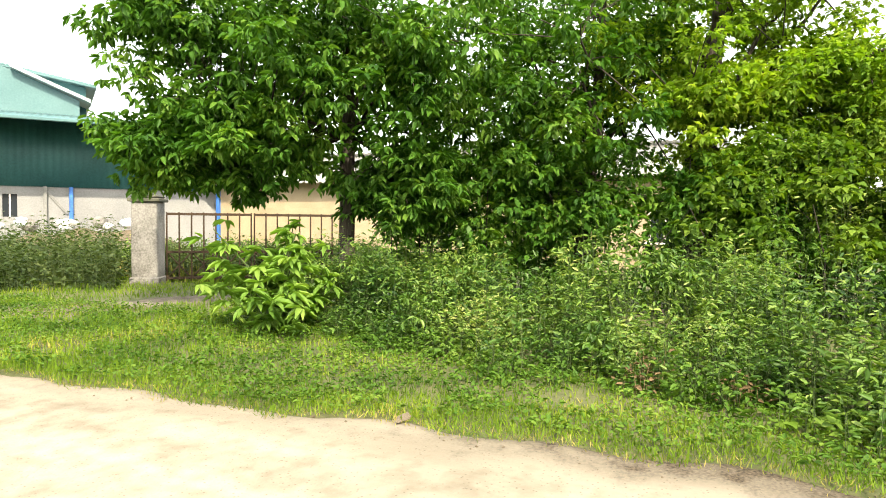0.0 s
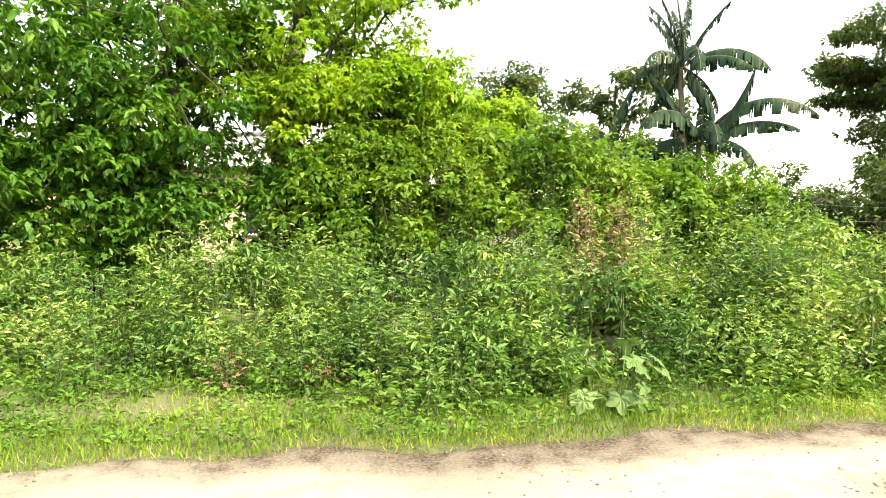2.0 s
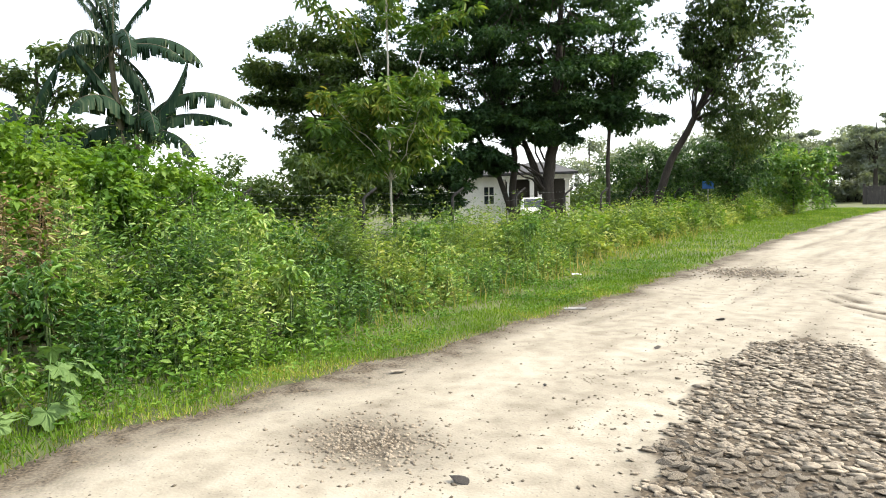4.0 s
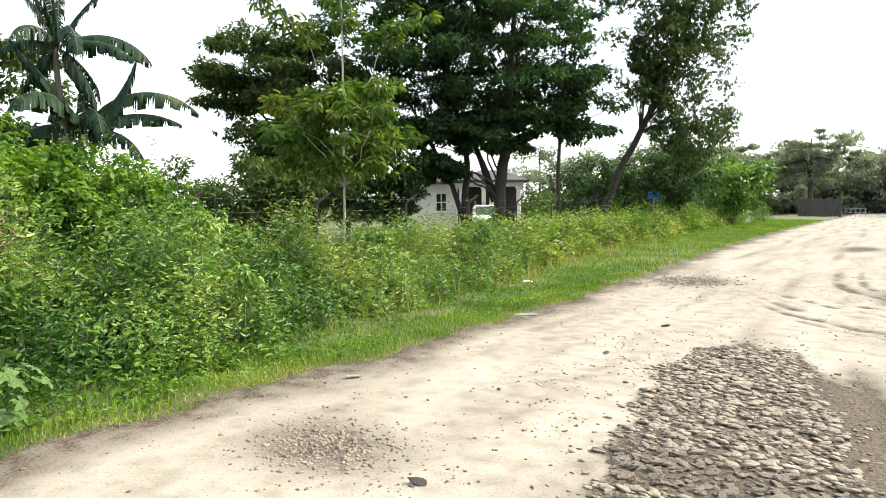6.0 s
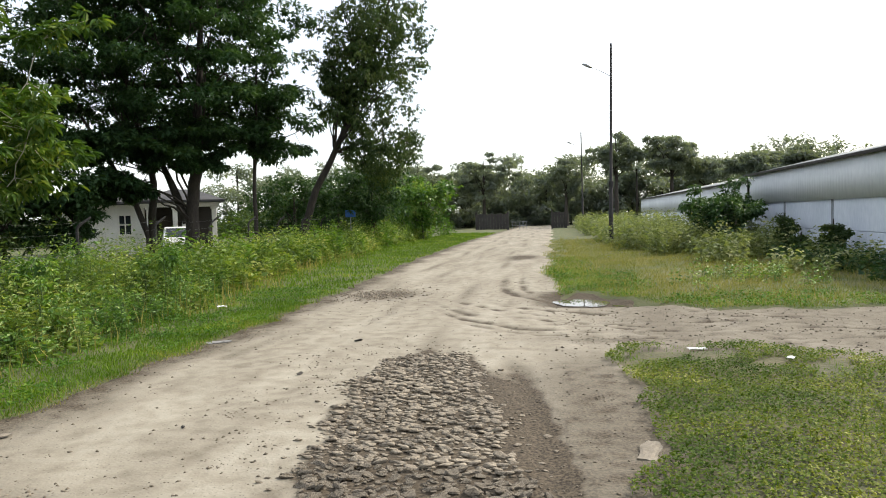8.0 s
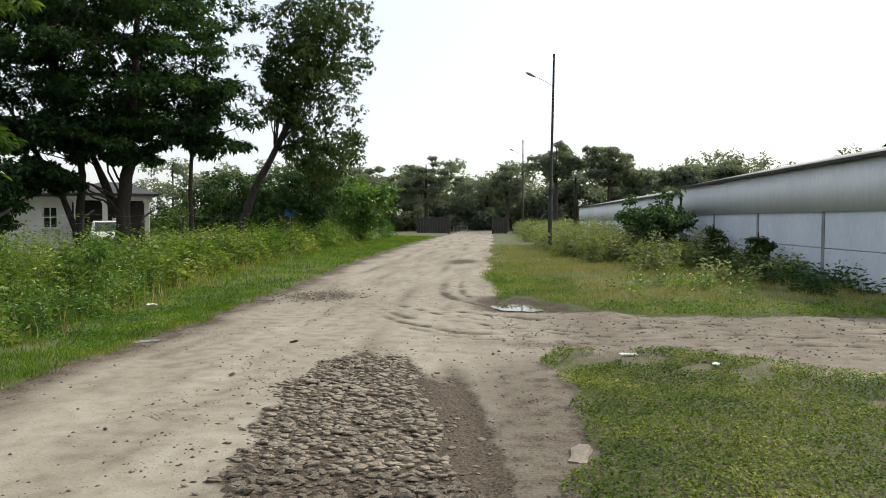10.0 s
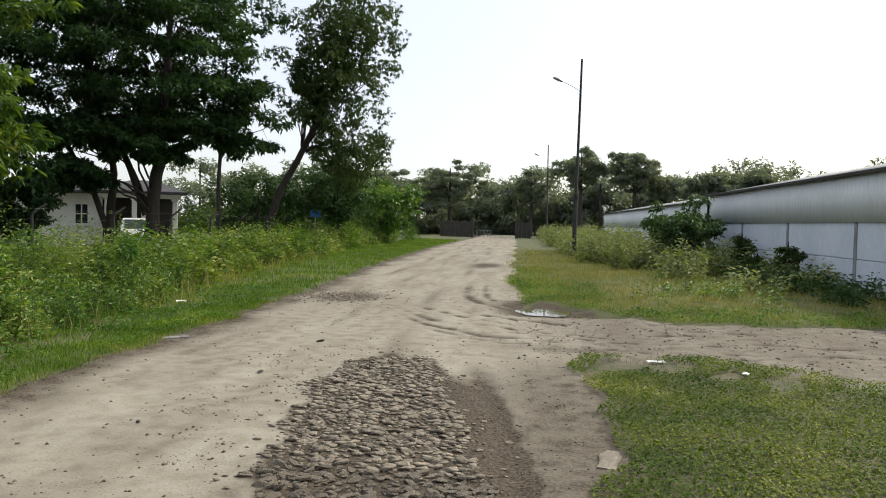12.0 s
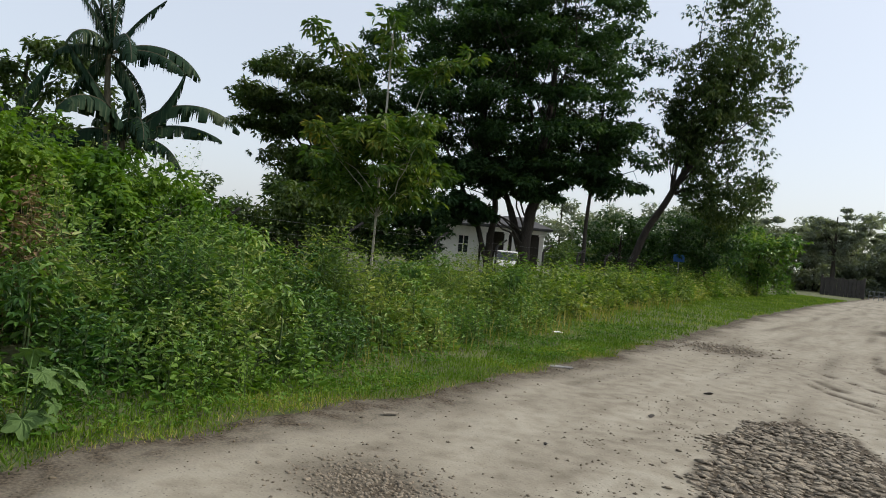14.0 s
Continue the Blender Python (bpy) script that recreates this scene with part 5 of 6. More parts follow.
for x, y, z in ((-18.6, 5.6, 2.4), (-19.2, 8.8, 2.8)):
    banana("banana_plant", "small banana plant with drooping dark leaves", (x, y, -0.05), (x, y, z),
           [(fan(math.cos(a), math.sin(a)), 60 - 8 * (k % 3), -55 - 10 * (k % 2), 1.7, 0.45, 0.3, 0.9) for k, a in enumerate(np.linspace(0, 5.4, 7))], 4)


# ---- single plants at the verge ----


def big_leaf_plant(base):
    """A low plant with broad heart-shaped leaves on stalks."""
    ob = thing("broad_leaved_plant", base, "low plant with broad pale green heart-shaped leaves", "plant")
    for k in range(15):
        a = -1.3 + 2.6 * R.random() if k % 3 else R.random() * 6.28
        out, h = 0.08 + 0.30 * R.random(), 0.14 + 0.34 * R.random()
        tip = np.array([math.cos(a) * out, math.sin(a) * out * 1.25, h])
        stalk = part("stalk", tubes("stalk", [(np.array([(0, 0, 0), tip * 0.5 + np.array([0, 0, 0.06]), tip]), (0.006, 0.005, 0.003))], PALE_LEAF, 5), PALE_LEAF, ob)
        # a broad blade with five shallow lobes round its stalk, cupped and drooping
        L = 0.07 + 0.05 * R.random()
        way = unit(np.array([math.cos(a), math.sin(a), -0.55 - 0.5 * R.random()]))
        side = unit(np.cross(way, (0, 0, 1)) + 0.25 * R.normal(size=3))
        nor = unit(np.cross(side, way))
        vs, fs = [tip], []
        n = 25
        for ring in (0.5, 1.0):
            for i in range(n):
                c = -2.75 + 5.5 * i / (n - 1)
                r = L * ring * (0.86 + 0.20 * math.cos(5.4 * c) * ring) * (1.15 - 0.10 * abs(c))
                vs.append(tip + way * r * math.cos(c) + side * r * math.sin(c) + nor * (0.25 * r * abs(math.sin(c)) - 0.35 * r * ring) + nor * 0.006 * R.normal())
        for i in range(n - 1):
            fs += [[0, 1 + i, 2 + i, 2 + i], [1 + i, 1 + n + i, 2 + n + i, 2 + i]]
        tri = bmesh.new()
        bv = [tri.verts.new(v) for v in vs]
        for q in fs:
            tri.faces.new([bv[j] for j in dict.fromkeys(q)])
        part("leaf", tri, PALE_LEAF, stalk)


big_leaf_plant((-5.05, 1.9, 0.0))


def sapling(base):
    """A papaya-like sapling with large lobed leaves."""
    ob = thing("sapling", base, "light green sapling with large lobed leaves", "sapling")
    pos, way, up, ln = [], [], [], []
    runs = []
    for k in range(11):
        a, out = R.random() * 6.28, 0.15 + 0.75 * R.random()
        tip = np.array([math.cos(a) * out, math.sin(a) * out * 1.3, 0.55 + 1.0 * R.random()])
        runs.append((np.array([(0.05 * math.cos(a), 0.05 * math.sin(a), 0), tip * np.array([0.4, 0.4, 0.6]), tip]), (0.016, 0.012, 0.006)))
        for j in range(19):
            q = tip * (0.35 + 0.65 * R.random()) + R.normal(size=3) * 0.13
            b = R.random() * 6.28
            for m in range(5):
                c = b + (m - 2) * 0.5
                pos.append(q)
                way.append((math.cos(c), math.sin(c), -0.2 + 0.3 * R.normal()))
                up.append((0.2 * R.normal(), 0.2 * R.normal(), 1))
                ln.append(0.26 - 0.04 * abs(m - 2))
    for run in runs:
        part("stem", tubes("stem", [run], STEM, 6), STEM, ob)
    ln = np.array(ln)
    part("crown", leaves("crown", np.array(pos), np.array(way), np.array(up), ln, ln * 0.36, SAPLING_LEAF), SAPLING_LEAF, ob)


sapling((-6.95, -5.65, 0.0))

# ---- old gate and buildings behind it ----


def gate_post(base, turn):
    ob = thing("gate_post", base, "weathered whitish concrete gate post with dark cap", "gate post")
    ob.rotation_euler = (0, 0, turn)
    part("shaft", boxed((-0.27, -0.27, -0.1), (0.27, 0.27, 1.84), 0.02), CONCRETE, ob)
    part("plinth", boxed((-0.31, -0.31, -0.1), (0.31, 0.31, 0.22), 0.02), CONCRETE, ob)
    bm = boxed((-0.33, -0.33, 1.842), (0.33, 0.33, 1.92), 0.015)
    box(bm, (-0.28, -0.28, 1.92), (0.28, 0.28, 1.99), 0.03)
    part("cap", bm, OLD_CAP, ob, "dark mossy cap")
    return ob


gate_post((-10.85, -12.3, 0), radians(30))


def iron_gate(a, b, low, high):
    """A gate of round bars with rails and a crossed lower panel."""
    a, b = Vector(a), Vector(b)
    w = (b - a).length
    ob = thing("iron_gate", a, "rusty brown iron gate with upright bars and crosses", "gate")
    ob.rotation_euler = (0, 0, math.atan2(b.y - a.y, b.x - a.x))
    for z in (low + 0.06, low + (high - low) * 0.42, high - 0.04):
        part("rail", boxed((0, -0.02, z - 0.028), (w, 0.02, z + 0.028), 0.004), RUST, ob)
    n = int(w / 0.23)
    for i in range(n + 1):
        x = i * w / n
        part("bar", tubes("bar", [(np.array([(x, 0, low), (x, 0, high)]), (0.019, 0.019))], RUST, 6), RUST, ob)
    zm = low + (high - low) * 0.42
    for i in range(0, n, 2):
        x0, x1 = i * w / n, min(w, (i + 2) * w / n)
        for p, q in (((x0, low + 0.06), (x1, zm)), ((x0, zm), (x1, low + 0.06))):
            part("brace", tubes("brace", [(np.array([(p[0], 0.015, p[1]), (q[0], 0.015, q[1])]), (0.017, 0.017))], RUST, 5), RUST, ob)


iron_gate((-11.08, -12.0, 0), (-12.35, -10.75, 0), 0.12, 1.63)
iron_gate((-12.4, -10.7, 0), (-13.67, -9.45, 0), 0.12, 1.63)


def corrugated(name, length, height, pitch, amp, mat, parent, m, label=""):
    """A ribbed metal sheet in its own plane (x along, z up)."""
    n = max(4, int(length / pitch * 4))
    x = np.linspace(0, length, n)
    y = amp * np.sin(x / pitch * 2 * np.pi)
    V = np.concatenate([np.stack([x, y, 0 * x], 1), np.stack([x, y, 0 * x + height], 1), np.stack([x, y + 0.012, 0 * x + height], 1), np.stack([x, y + 0.012, 0 * x], 1)])
    i = np.arange(n - 1)
    F = np.concatenate([np.stack([i + k * n, i + 1 + k * n, i + 1 + (k + 1) % 4 * n, i + (k + 1) % 4 * n], 1) for k in range(4)])
    ob = part(name, np_mesh(name, V, F, mat, False), mat, parent, label)
    ob.matrix_local = m
    return ob


def old_shed():
    """A workshop: white wall, dark teal sheets above it, a pale eave and a taller teal gable behind."""
    ob = thing("workshop", (-18.3, -24.1, 0), "old workshop with white walls and teal sheet roof", "workshop")
    ob.rotation_euler = (0, 0, math.atan2(1.3, -1.85))
    # local x runs along the front, local y away from the road
    for a, b, lo, hi in ((-9, -2.72, -0.1, 2.74), (-2.25, 5.5, -0.1, 2.74), (-2.72, -2.25, -0.1, 1.55), (-2.72, -2.25, 2.4, 2.74)):
        part("wall", boxed((a, 0, lo), (b, 0.2, hi)), DULL_WHITE, ob)
    part("end_wall", boxed((5.3, 0.2, -0.1), (5.5, 9, 2.74)), GREY_WALL, ob)
    part("end_wall", boxed((-9, 0.2, -0.1), (-8.8, 9, 2.74)), GREY_WALL, ob)
    w = part("window", boxed((-2.72, 0.08, 1.55), (-2.25, 0.11, 2.4)), GLASS, ob, "dark window")
    part("frame", boxed((-2.51, 0.02, 1.55), (-2.46, 0.076, 2.4)), WHITE_WALL, w)
    corrugated("cladding", 14.6, 2.5, 0.25, 0.015, TEAL, ob, pose(-9.05, -0.06, 2.70), "dark teal metal sheets")
    corrugated("lower_roof", 15.4, 4.75, 0.25, 0.02, TEAL_ROOF, ob, pose(-9.5, -2.6, 4.93, -80), "pale teal roof sheets")
    part("gutter", boxed((-9.5, -2.74, 4.86), (5.9, -2.60, 4.98), 0.02), TEAL_ROOF, ob, "pale teal gutter")
    # the taller part, its gable towards the road
    def slab(name, pts, y0, y1, mat, label=""):
        bm = bmesh.new()
        f = bm.faces.new([bm.verts.new((x, y0, z)) for x, z in pts])
        e = bmesh.ops.extrude_face_region(bm, geom=[f])
        bmesh.ops.translate(bm, vec=(0, y1 - y0, 0), verts=[v for v in e["geom"] if isinstance(v, bmesh.types.BMVert)])
        bmesh.ops.recalc_face_normals(bm, faces=bm.faces[:])
        return part(name, bm, mat, ob, label)

    slab("gable", [(-7.6, 5.2), (-0.1, 5.2), (-0.1, 6.35), (-2.4, 7.35), (-3.8, 7.7), (-7.6, 6.2)], 1.9, 2.1, TEAL_ROOF, "pale teal gable sheets")
    slab("gable_roof", [(0.3, 6.25), (-2.5, 7.40), (-2.5, 7.52), (0.3, 6.37)], 1.5, 8.0, GREY_SHEET, "pale metal roof edge")
    slab("ridge_roof", [(0.6, 7.15), (-3.8, 7.85), (-3.8, 7.98), (0.6, 7.28)], 3.2, 9.0, TEAL_ROOF, "pale teal ridge roof")
    slab("back_gable", [(-7.6, 5.2), (0.2, 5.2), (0.2, 7.2), (-3.8, 7.84), (-7.6, 7.0)], 3.6, 3.8, TEAL, "dark teal sheets")
    for x in (-1.35, -0.48):
        part("post", boxed((x - 0.07, -0.14, -0.1), (x + 0.07, -0.02, 2.72), 0.01), BLUE if x > -1 else GREY_WALL, ob, "blue painted post" if x > -1 else "")
    part("post", boxed((1.85, -0.12, -0.1), (1.93, -0.02, 2.72), 0.01), RUST, ob, "thin brown post")
    part("brace", boxed((-0.55, -0.03, -0.05), (0.55, 0.0, 0.05), 0.01, pose(-0.95, -0.03, 2.1, 0, 50)), GREY_WALL, ob, "grey slanting board")


old_shed()
for k in range(9):
    # sacks and scrap in front of the workshop
    bm = bmesh.new()
    bmesh.ops.create_icosphere(bm, subdivisions=2, radius=1)
    for v in bm.verts:
        v.co = Vector((v.co.x * (0.26 + 0.06 * (k % 4)), v.co.y * 0.25, max(-0.2, v.co.z * (0.16 + 0.05 * (k % 3))))) * (1 + 0.2 * noise.noise(v.co * 2 + Vector((k, 0, 0))))
    me = bpy.data.meshes.new("sack")
    bm.to_mesh(me)
    bm.free()
    me.materials.append((GREY_SHEET, BLUE_WASH, CONCRETE)[k % 3])
    u = -3 + k * 0.62 + 0.3 * math.sin(k * 2.7)
    ob = new("sack", me)
    ob.matrix_world = pose(-17.6 - u * 0.80, -22.9 + u * 0.55, 1.22 + 0.12 * (k % 2), 0, 0, 40 * k)
    tagged(ob, "pale stuffed sack lying on the scrap heap", "sack", "sacks by the workshop")
hb = bmesh.new()
bmesh.ops.create_grid(hb, x_segments=26, y_segments=8, size=1)
for v in hb.verts:
    e = max(0, 1 - v.co.x ** 4) * max(0, 1 - v.co.y ** 2)
    v.co = Vector((v.co.x * 3.6, v.co.y * 1.2, -0.1 + e * (1.15 + 0.25 * noise.noise(v.co * 4))))
me = bpy.data.meshes.new("scrap_mound")
hb.to_mesh(me)
hb.free()
me.materials.append(CHIP)
ob = new("scrap_mound", me)
ob.matrix_world = pose(-17.7, -22.8, 0, 0, 0, -35)
tagged(ob, "low heap of earth and scrap before the workshop", "heap")


def cream_building():
    """A long low cream building behind the trees."""
    ob = thing("cream_building", (-22, -11, 0), "long sunlit cream plastered building behind trees", "building")
    part("wall", boxed((-0.2, -9.7, -0.1), (0, 6.6, 0.9)), CREAM, ob)
    wins = [(7.6, 8.6)]
    lo = -9.7
    for a, b in wins:
        if b < 9.5:
            part("wall", boxed((-0.2, lo, 0.9), (0, a, 2.0)), CREAM, ob)
            w = part("window", boxed((-0.14, a, 0.9), (-0.10, b, 2.0)), GLASS, ob, "dark window")
            for p, q in ((a, a + 0.07), (b - 0.07, b), ((a + b) / 2 - 0.03, (a + b) / 2 + 0.03)):
                part("frame", boxed((-0.10, p, 0.92), (-0.03, q, 1.98)), WHITE_WALL, w)
            part("sill", boxed((-0.1, a - 0.08, 0.84), (0.1, b + 0.08, 0.9), 0.01), WHITE_WALL, w)
            lo = b
    part("wall", boxed((-0.2, lo, 0.9), (0, 9.2, 2.0)), CREAM, ob)
    part("wall", boxed((-0.2, 6.6, -0.1), (0, 9.2, 0.9)), CREAM, ob)
    part("wall", boxed((-0.2, -9.7, 2.0), (0, 9.2, 3.0)), CREAM, ob)
    part("side_wall", boxed((-6, 9.0, -0.1), (-0.2, 9.2, 3.0)), CREAM, ob)
    part("side_wall", boxed((-6, -9.7, -0.1), (-0.2, -9.5, 3.0)), CREAM, ob)
    part("back_wall", boxed((-6.2, -9.7, -0.1), (-6, 9.2, 3.0)), CREAM, ob)
    part("corner_post", boxed((-0.02, -9.85, -0.1), (0.12, -9.70, 3.0), 0.01), BLUE, ob, "bright blue painted post")
    corrugated("roof", 19.9, 4.2, 0.25, 0.03, ROOF_SHEET, ob, pose(0.6, -10.2, 2.95, -70, 0, 90), "grey roof sheets")
    corrugated("roof", 19.9, 4.2, 0.25, 0.03, ROOF_SHEET, ob, pose(-6.8, 9.7, 2.95, -70, 0, -90), "grey roof sheets")


cream_building()

# ---- wire fence behind the thicket ----


def fence(line):
    ob = thing("wire_fence", (0, 0, 0), "barbed wire fence on dark bent-topped posts", "fence")
    tops = []
    for x, y in line:
        post = part("post", tubes("post", [(np.array([(x, y, -0.1), (x, y, 1.50), (x + 0.03, y + 0.04, 1.58), (x + 0.17, y + 0.25, 1.76)]), (0.035, 0.035, 0.034, 0.03))], DARK_POLE, 6), DARK_POLE, ob)
        tops.append((x, y))
    for z, dx in ((0.5, 0), (0.85, 0), (1.2, 0), (1.42, 0), (1.66, 0.15)):
        strand = []
        for (x0, y0), (x1, y1) in zip(tops, tops[1:]):
            u = np.linspace(0, 1, 6)[:-1, None]
            strand.append(np.array([[x0 + dx, y0 + dx * 1.3, z]]) * (1 - u) + np.array([[x1 + dx, y1 + dx * 1.3, z]]) * u - np.array([[0, 0, 0.05]]) * 4 * u * (1 - u))
        strand = np.concatenate(strand)
        part("wire", tubes("wire", [(strand, np.full(len(strand), 0.0015))], STEEL, 3), STEEL, ob, "thin barbed wire")


fence([(-10.6, 4.1), (-10.6, 7.35), (-10.6, 10.6), (-10.6, 13.8), (-10.7, 17.0), (-10.8, 20.2), (-11.0, 23.4), (-11.2, 26.6), (-11.4, 29.8), (-11.6, 33.0)])

# ---- house with a car port ----


def house():
    """A bungalow with a porch on columns. Local x runs along its front, y away from the road."""
    ob = thing("bungalow", (-24.6, 34.1, 0), "white bungalow with grey hipped roof and columned porch", "house")
    ob.rotation_euler = (0, 0, math.atan2(0.53, 0.848))
    for a, b, lo, hi in ((-2.0, 0.75, -0.1, 2.75), (1.45, 2.05, -0.1, 2.75), (0.75, 1.45, -0.1, 1.05), (0.75, 1.45, 2.2, 2.75)):
        part("wall", boxed((a, 0, lo), (b, 0.2, hi)), WHITE_WALL, ob)
    part("wall", boxed((1.85, 0.2, -0.1), (2.05, 6, 2.75)), WHITE_WALL, ob)
    # the porch's inner shade is painted on as a dark back wall
    part("porch_wall", boxed((2.05, 5.0, -0.1), (6.2, 5.2, 2.75)), DARK, ob, "porch back wall coloured dark for the shade inside")
    part("wall", boxed((-2.0, 0.2, -0.1), (-1.8, 6, 2.75)), WHITE_WALL, ob)
    w = part("window", boxed((0.75, 0.08, 1.05), (1.45, 0.11, 2.2)), GLASS, ob, "dark window pane")
    for x in (0.75, 1.07, 1.39):
        part("frame", boxed((x, 0.02, 1.05), (x + 0.06, 0.075, 2.2)), WHITE_WALL, w)
    for z in (1.05, 1.6, 2.14):
        part("frame", boxed((0.81, 0.03, z), (1.39, 0.07, z + 0.06)), WHITE_WALL, w)
    part("sill", boxed((0.65, -0.1, 0.97), (1.55, 0.0, 1.05), 0.01), WHITE_WALL, w)
    for x in (2.35, 3.72, 4.2, 5.85):
        c = part("column", boxed((x - 0.13, -0.33, -0.1), (x + 0.13, -0.07, 2.56), 0.02), WHITE_WALL, ob)
        part("capital", boxed((x - 0.19, -0.39, 2.45), (x + 0.19, -0.01, 2.57), 0.02), WHITE_WALL, c)
    part("porch_beam", boxed((1.9, -0.4, 2.57), (6.15, 0.0, 2.82), 0.02), WHITE_WALL, ob)
    part("porch_floor", boxed((2.06, -0.5, -0.1), (6.2, 4.99, 0.12), 0.02), CONCRETE, ob)
    for name, lo, hi, ridge in (("roof", (-2.6, -0.6), (2.7, 6.6), ((-0.2, 3.0, 3.8), (0.4, 3.0, 3.8))), ("porch_roof", (1.6, -0.75), (6.45, 5.6), ((3.6, 2.4, 3.7), (4.9, 2.4, 3.7)))):
        bm = bmesh.new()
        z = 2.78 if name == "roof" else 2.84
        lowr = [bm.verts.new((x, y, z)) for x, y in ((lo[0], lo[1]), (hi[0], lo[1]), (hi[0], hi[1]), (lo[0], hi[1]))]
        upr = [bm.verts.new((x, y, z + 0.12)) for x, y in ((lo[0], lo[1]), (hi[0], lo[1]), (hi[0], hi[1]), (lo[0], hi[1]))]
        r0, r1 = bm.verts.new(ridge[0]), bm.verts.new(ridge[1])
        bm.faces.new(lowr)
        for i in range(4):
            bm.faces.new((lowr[i], lowr[(i + 1) % 4], upr[(i + 1) % 4], upr[i]))
        bm.faces.new((upr[0], upr[1], r1, r0))
        bm.faces.new((upr[1], upr[2], r1))
        bm.faces.new((upr[2], upr[3], r0, r1))
        bm.faces.new((upr[3], upr[0], r0))
        part(name, bm, ROOF_GREY, ob)
    part("door", boxed((2.9, 4.93, 0.12), (3.8, 4.99, 2.15), 0.01), DARK, ob, "dark wooden door")


house()


def car(place, turn):
    """A small white hatchback."""
    ob = thing("car", place, "small white hatchback parked before the porch", "car")
    ob.rotation_euler = (0, 0, turn)
    prof = [(-1.75, 0.28), (-1.78, 0.62), (-1.70, 0.86), (-1.45, 0.95), (-1.25, 1.36), (-0.9, 1.47), (0.1, 1.46), (0.45, 1.36), (0.95, 0.93), (1.6, 0.82), (1.76, 0.62), (1.74, 0.28)]
    bm = bmesh.new()
    rows = []
    for y, k in ((-0.76, 0.93), (-0.70, 1.0), (0.70, 1.0), (0.76, 0.93)):
        rows.append([bm.verts.new((x * (0.97 + 0.03 * (abs(y) < 0.72)), y * (1 - 0.22 * max(0, z - 0.9)), 0.28 + (z - 0.28) * k)) for x, z in prof])
    for a, b in zip(rows, rows[1:]):
        for i in range(len(prof)):
            j = (i + 1) % len(prof)
            bm.faces.new((a[i], a[j], b[j], b[i]))
    bm.faces.new(rows[0])
    bm.faces.new(rows[-1][::-1])
    body = part("body", bm, WHITE_PAINT, ob)
    for sg in (-1, 1):
        bm = bmesh.new()
        bm.faces.new([bm.verts.new((x, sg * 0.775 * (1 - 0.2 * max(0, z - 0.9)), z)) for x, z in ((-1.2, 0.98), (-1.08, 1.28), (0.2, 1.30), (0.72, 0.96))])
        part("side_window", bm, GLASS, ob)
    part("windscreen", boxed((-0.02, -0.56, -0.34), (0.02, 0.56, 0.34), 0.01, pose(0.74, 0, 1.16, 0, -48)), GLASS, ob)
    part("rear_window", boxed((-0.02, -0.5, -0.2), (0.02, 0.5, 0.2), 0.01, pose(-1.40, 0, 1.15, 0, 26)), GLASS, ob)
    for x in (-1.1, 1.12):
        for y in (-0.68, 0.68):
            bm = bmesh.new()
            bmesh.ops.create_cone(bm, cap_ends=True, segments=20, radius1=0.29, radius2=0.29, depth=0.2, matrix=pose(x, y, 0.29, 90))
            wh = part("wheel", bm, RUBBER, ob)
            bm = bmesh.new()
            bmesh.ops.create_cone(bm, cap_ends=True, segments=16, radius1=0.18, radius2=0.16, depth=0.215, matrix=pose(x, y, 0.29, 90))
            part("rim", bm, STEEL, wh)
    for y in (-0.52, 0.52):
        part("headlight", boxed((1.66, y - 0.14, 0.62), (1.78, y + 0.14, 0.76), 0.03), PAPER, ob)
        part("tail_light", boxed((-1.80, y - 0.1, 0.68), (-1.70, y + 0.1, 0.90), 0.02), RUST, ob)
    part("bumper", boxed((-1.84, -0.7, 0.3), (-1.72, 0.7, 0.5), 0.03), WHITE_PAINT, ob)


hx, hy = 0.848, 0.53
car((-24.6 + hx * 3.75 + hy * 2.4, 34.1 + hy * 3.75 - hx * 2.4, -0.02), math.atan2(hx, -hy) + math.pi)

# blue sign board
sg = thing("sign_board", (-10.5, 34.5, 0), "blue sign board on a steel post above the weeds", "sign")
sg.rotation_euler = (0, 0, radians(18))
part("post", tubes("post", [(np.array([(0, 0.04, -0.1), (0, 0.04, 2.05)]), (0.03, 0.03))], STEEL, 8), STEEL, sg)
board = part("board", boxed((-0.27, -0.02, 1.70), (0.27, 0.02, 2.06), 0.008), BLUE, sg)

# ---- street lamps ----


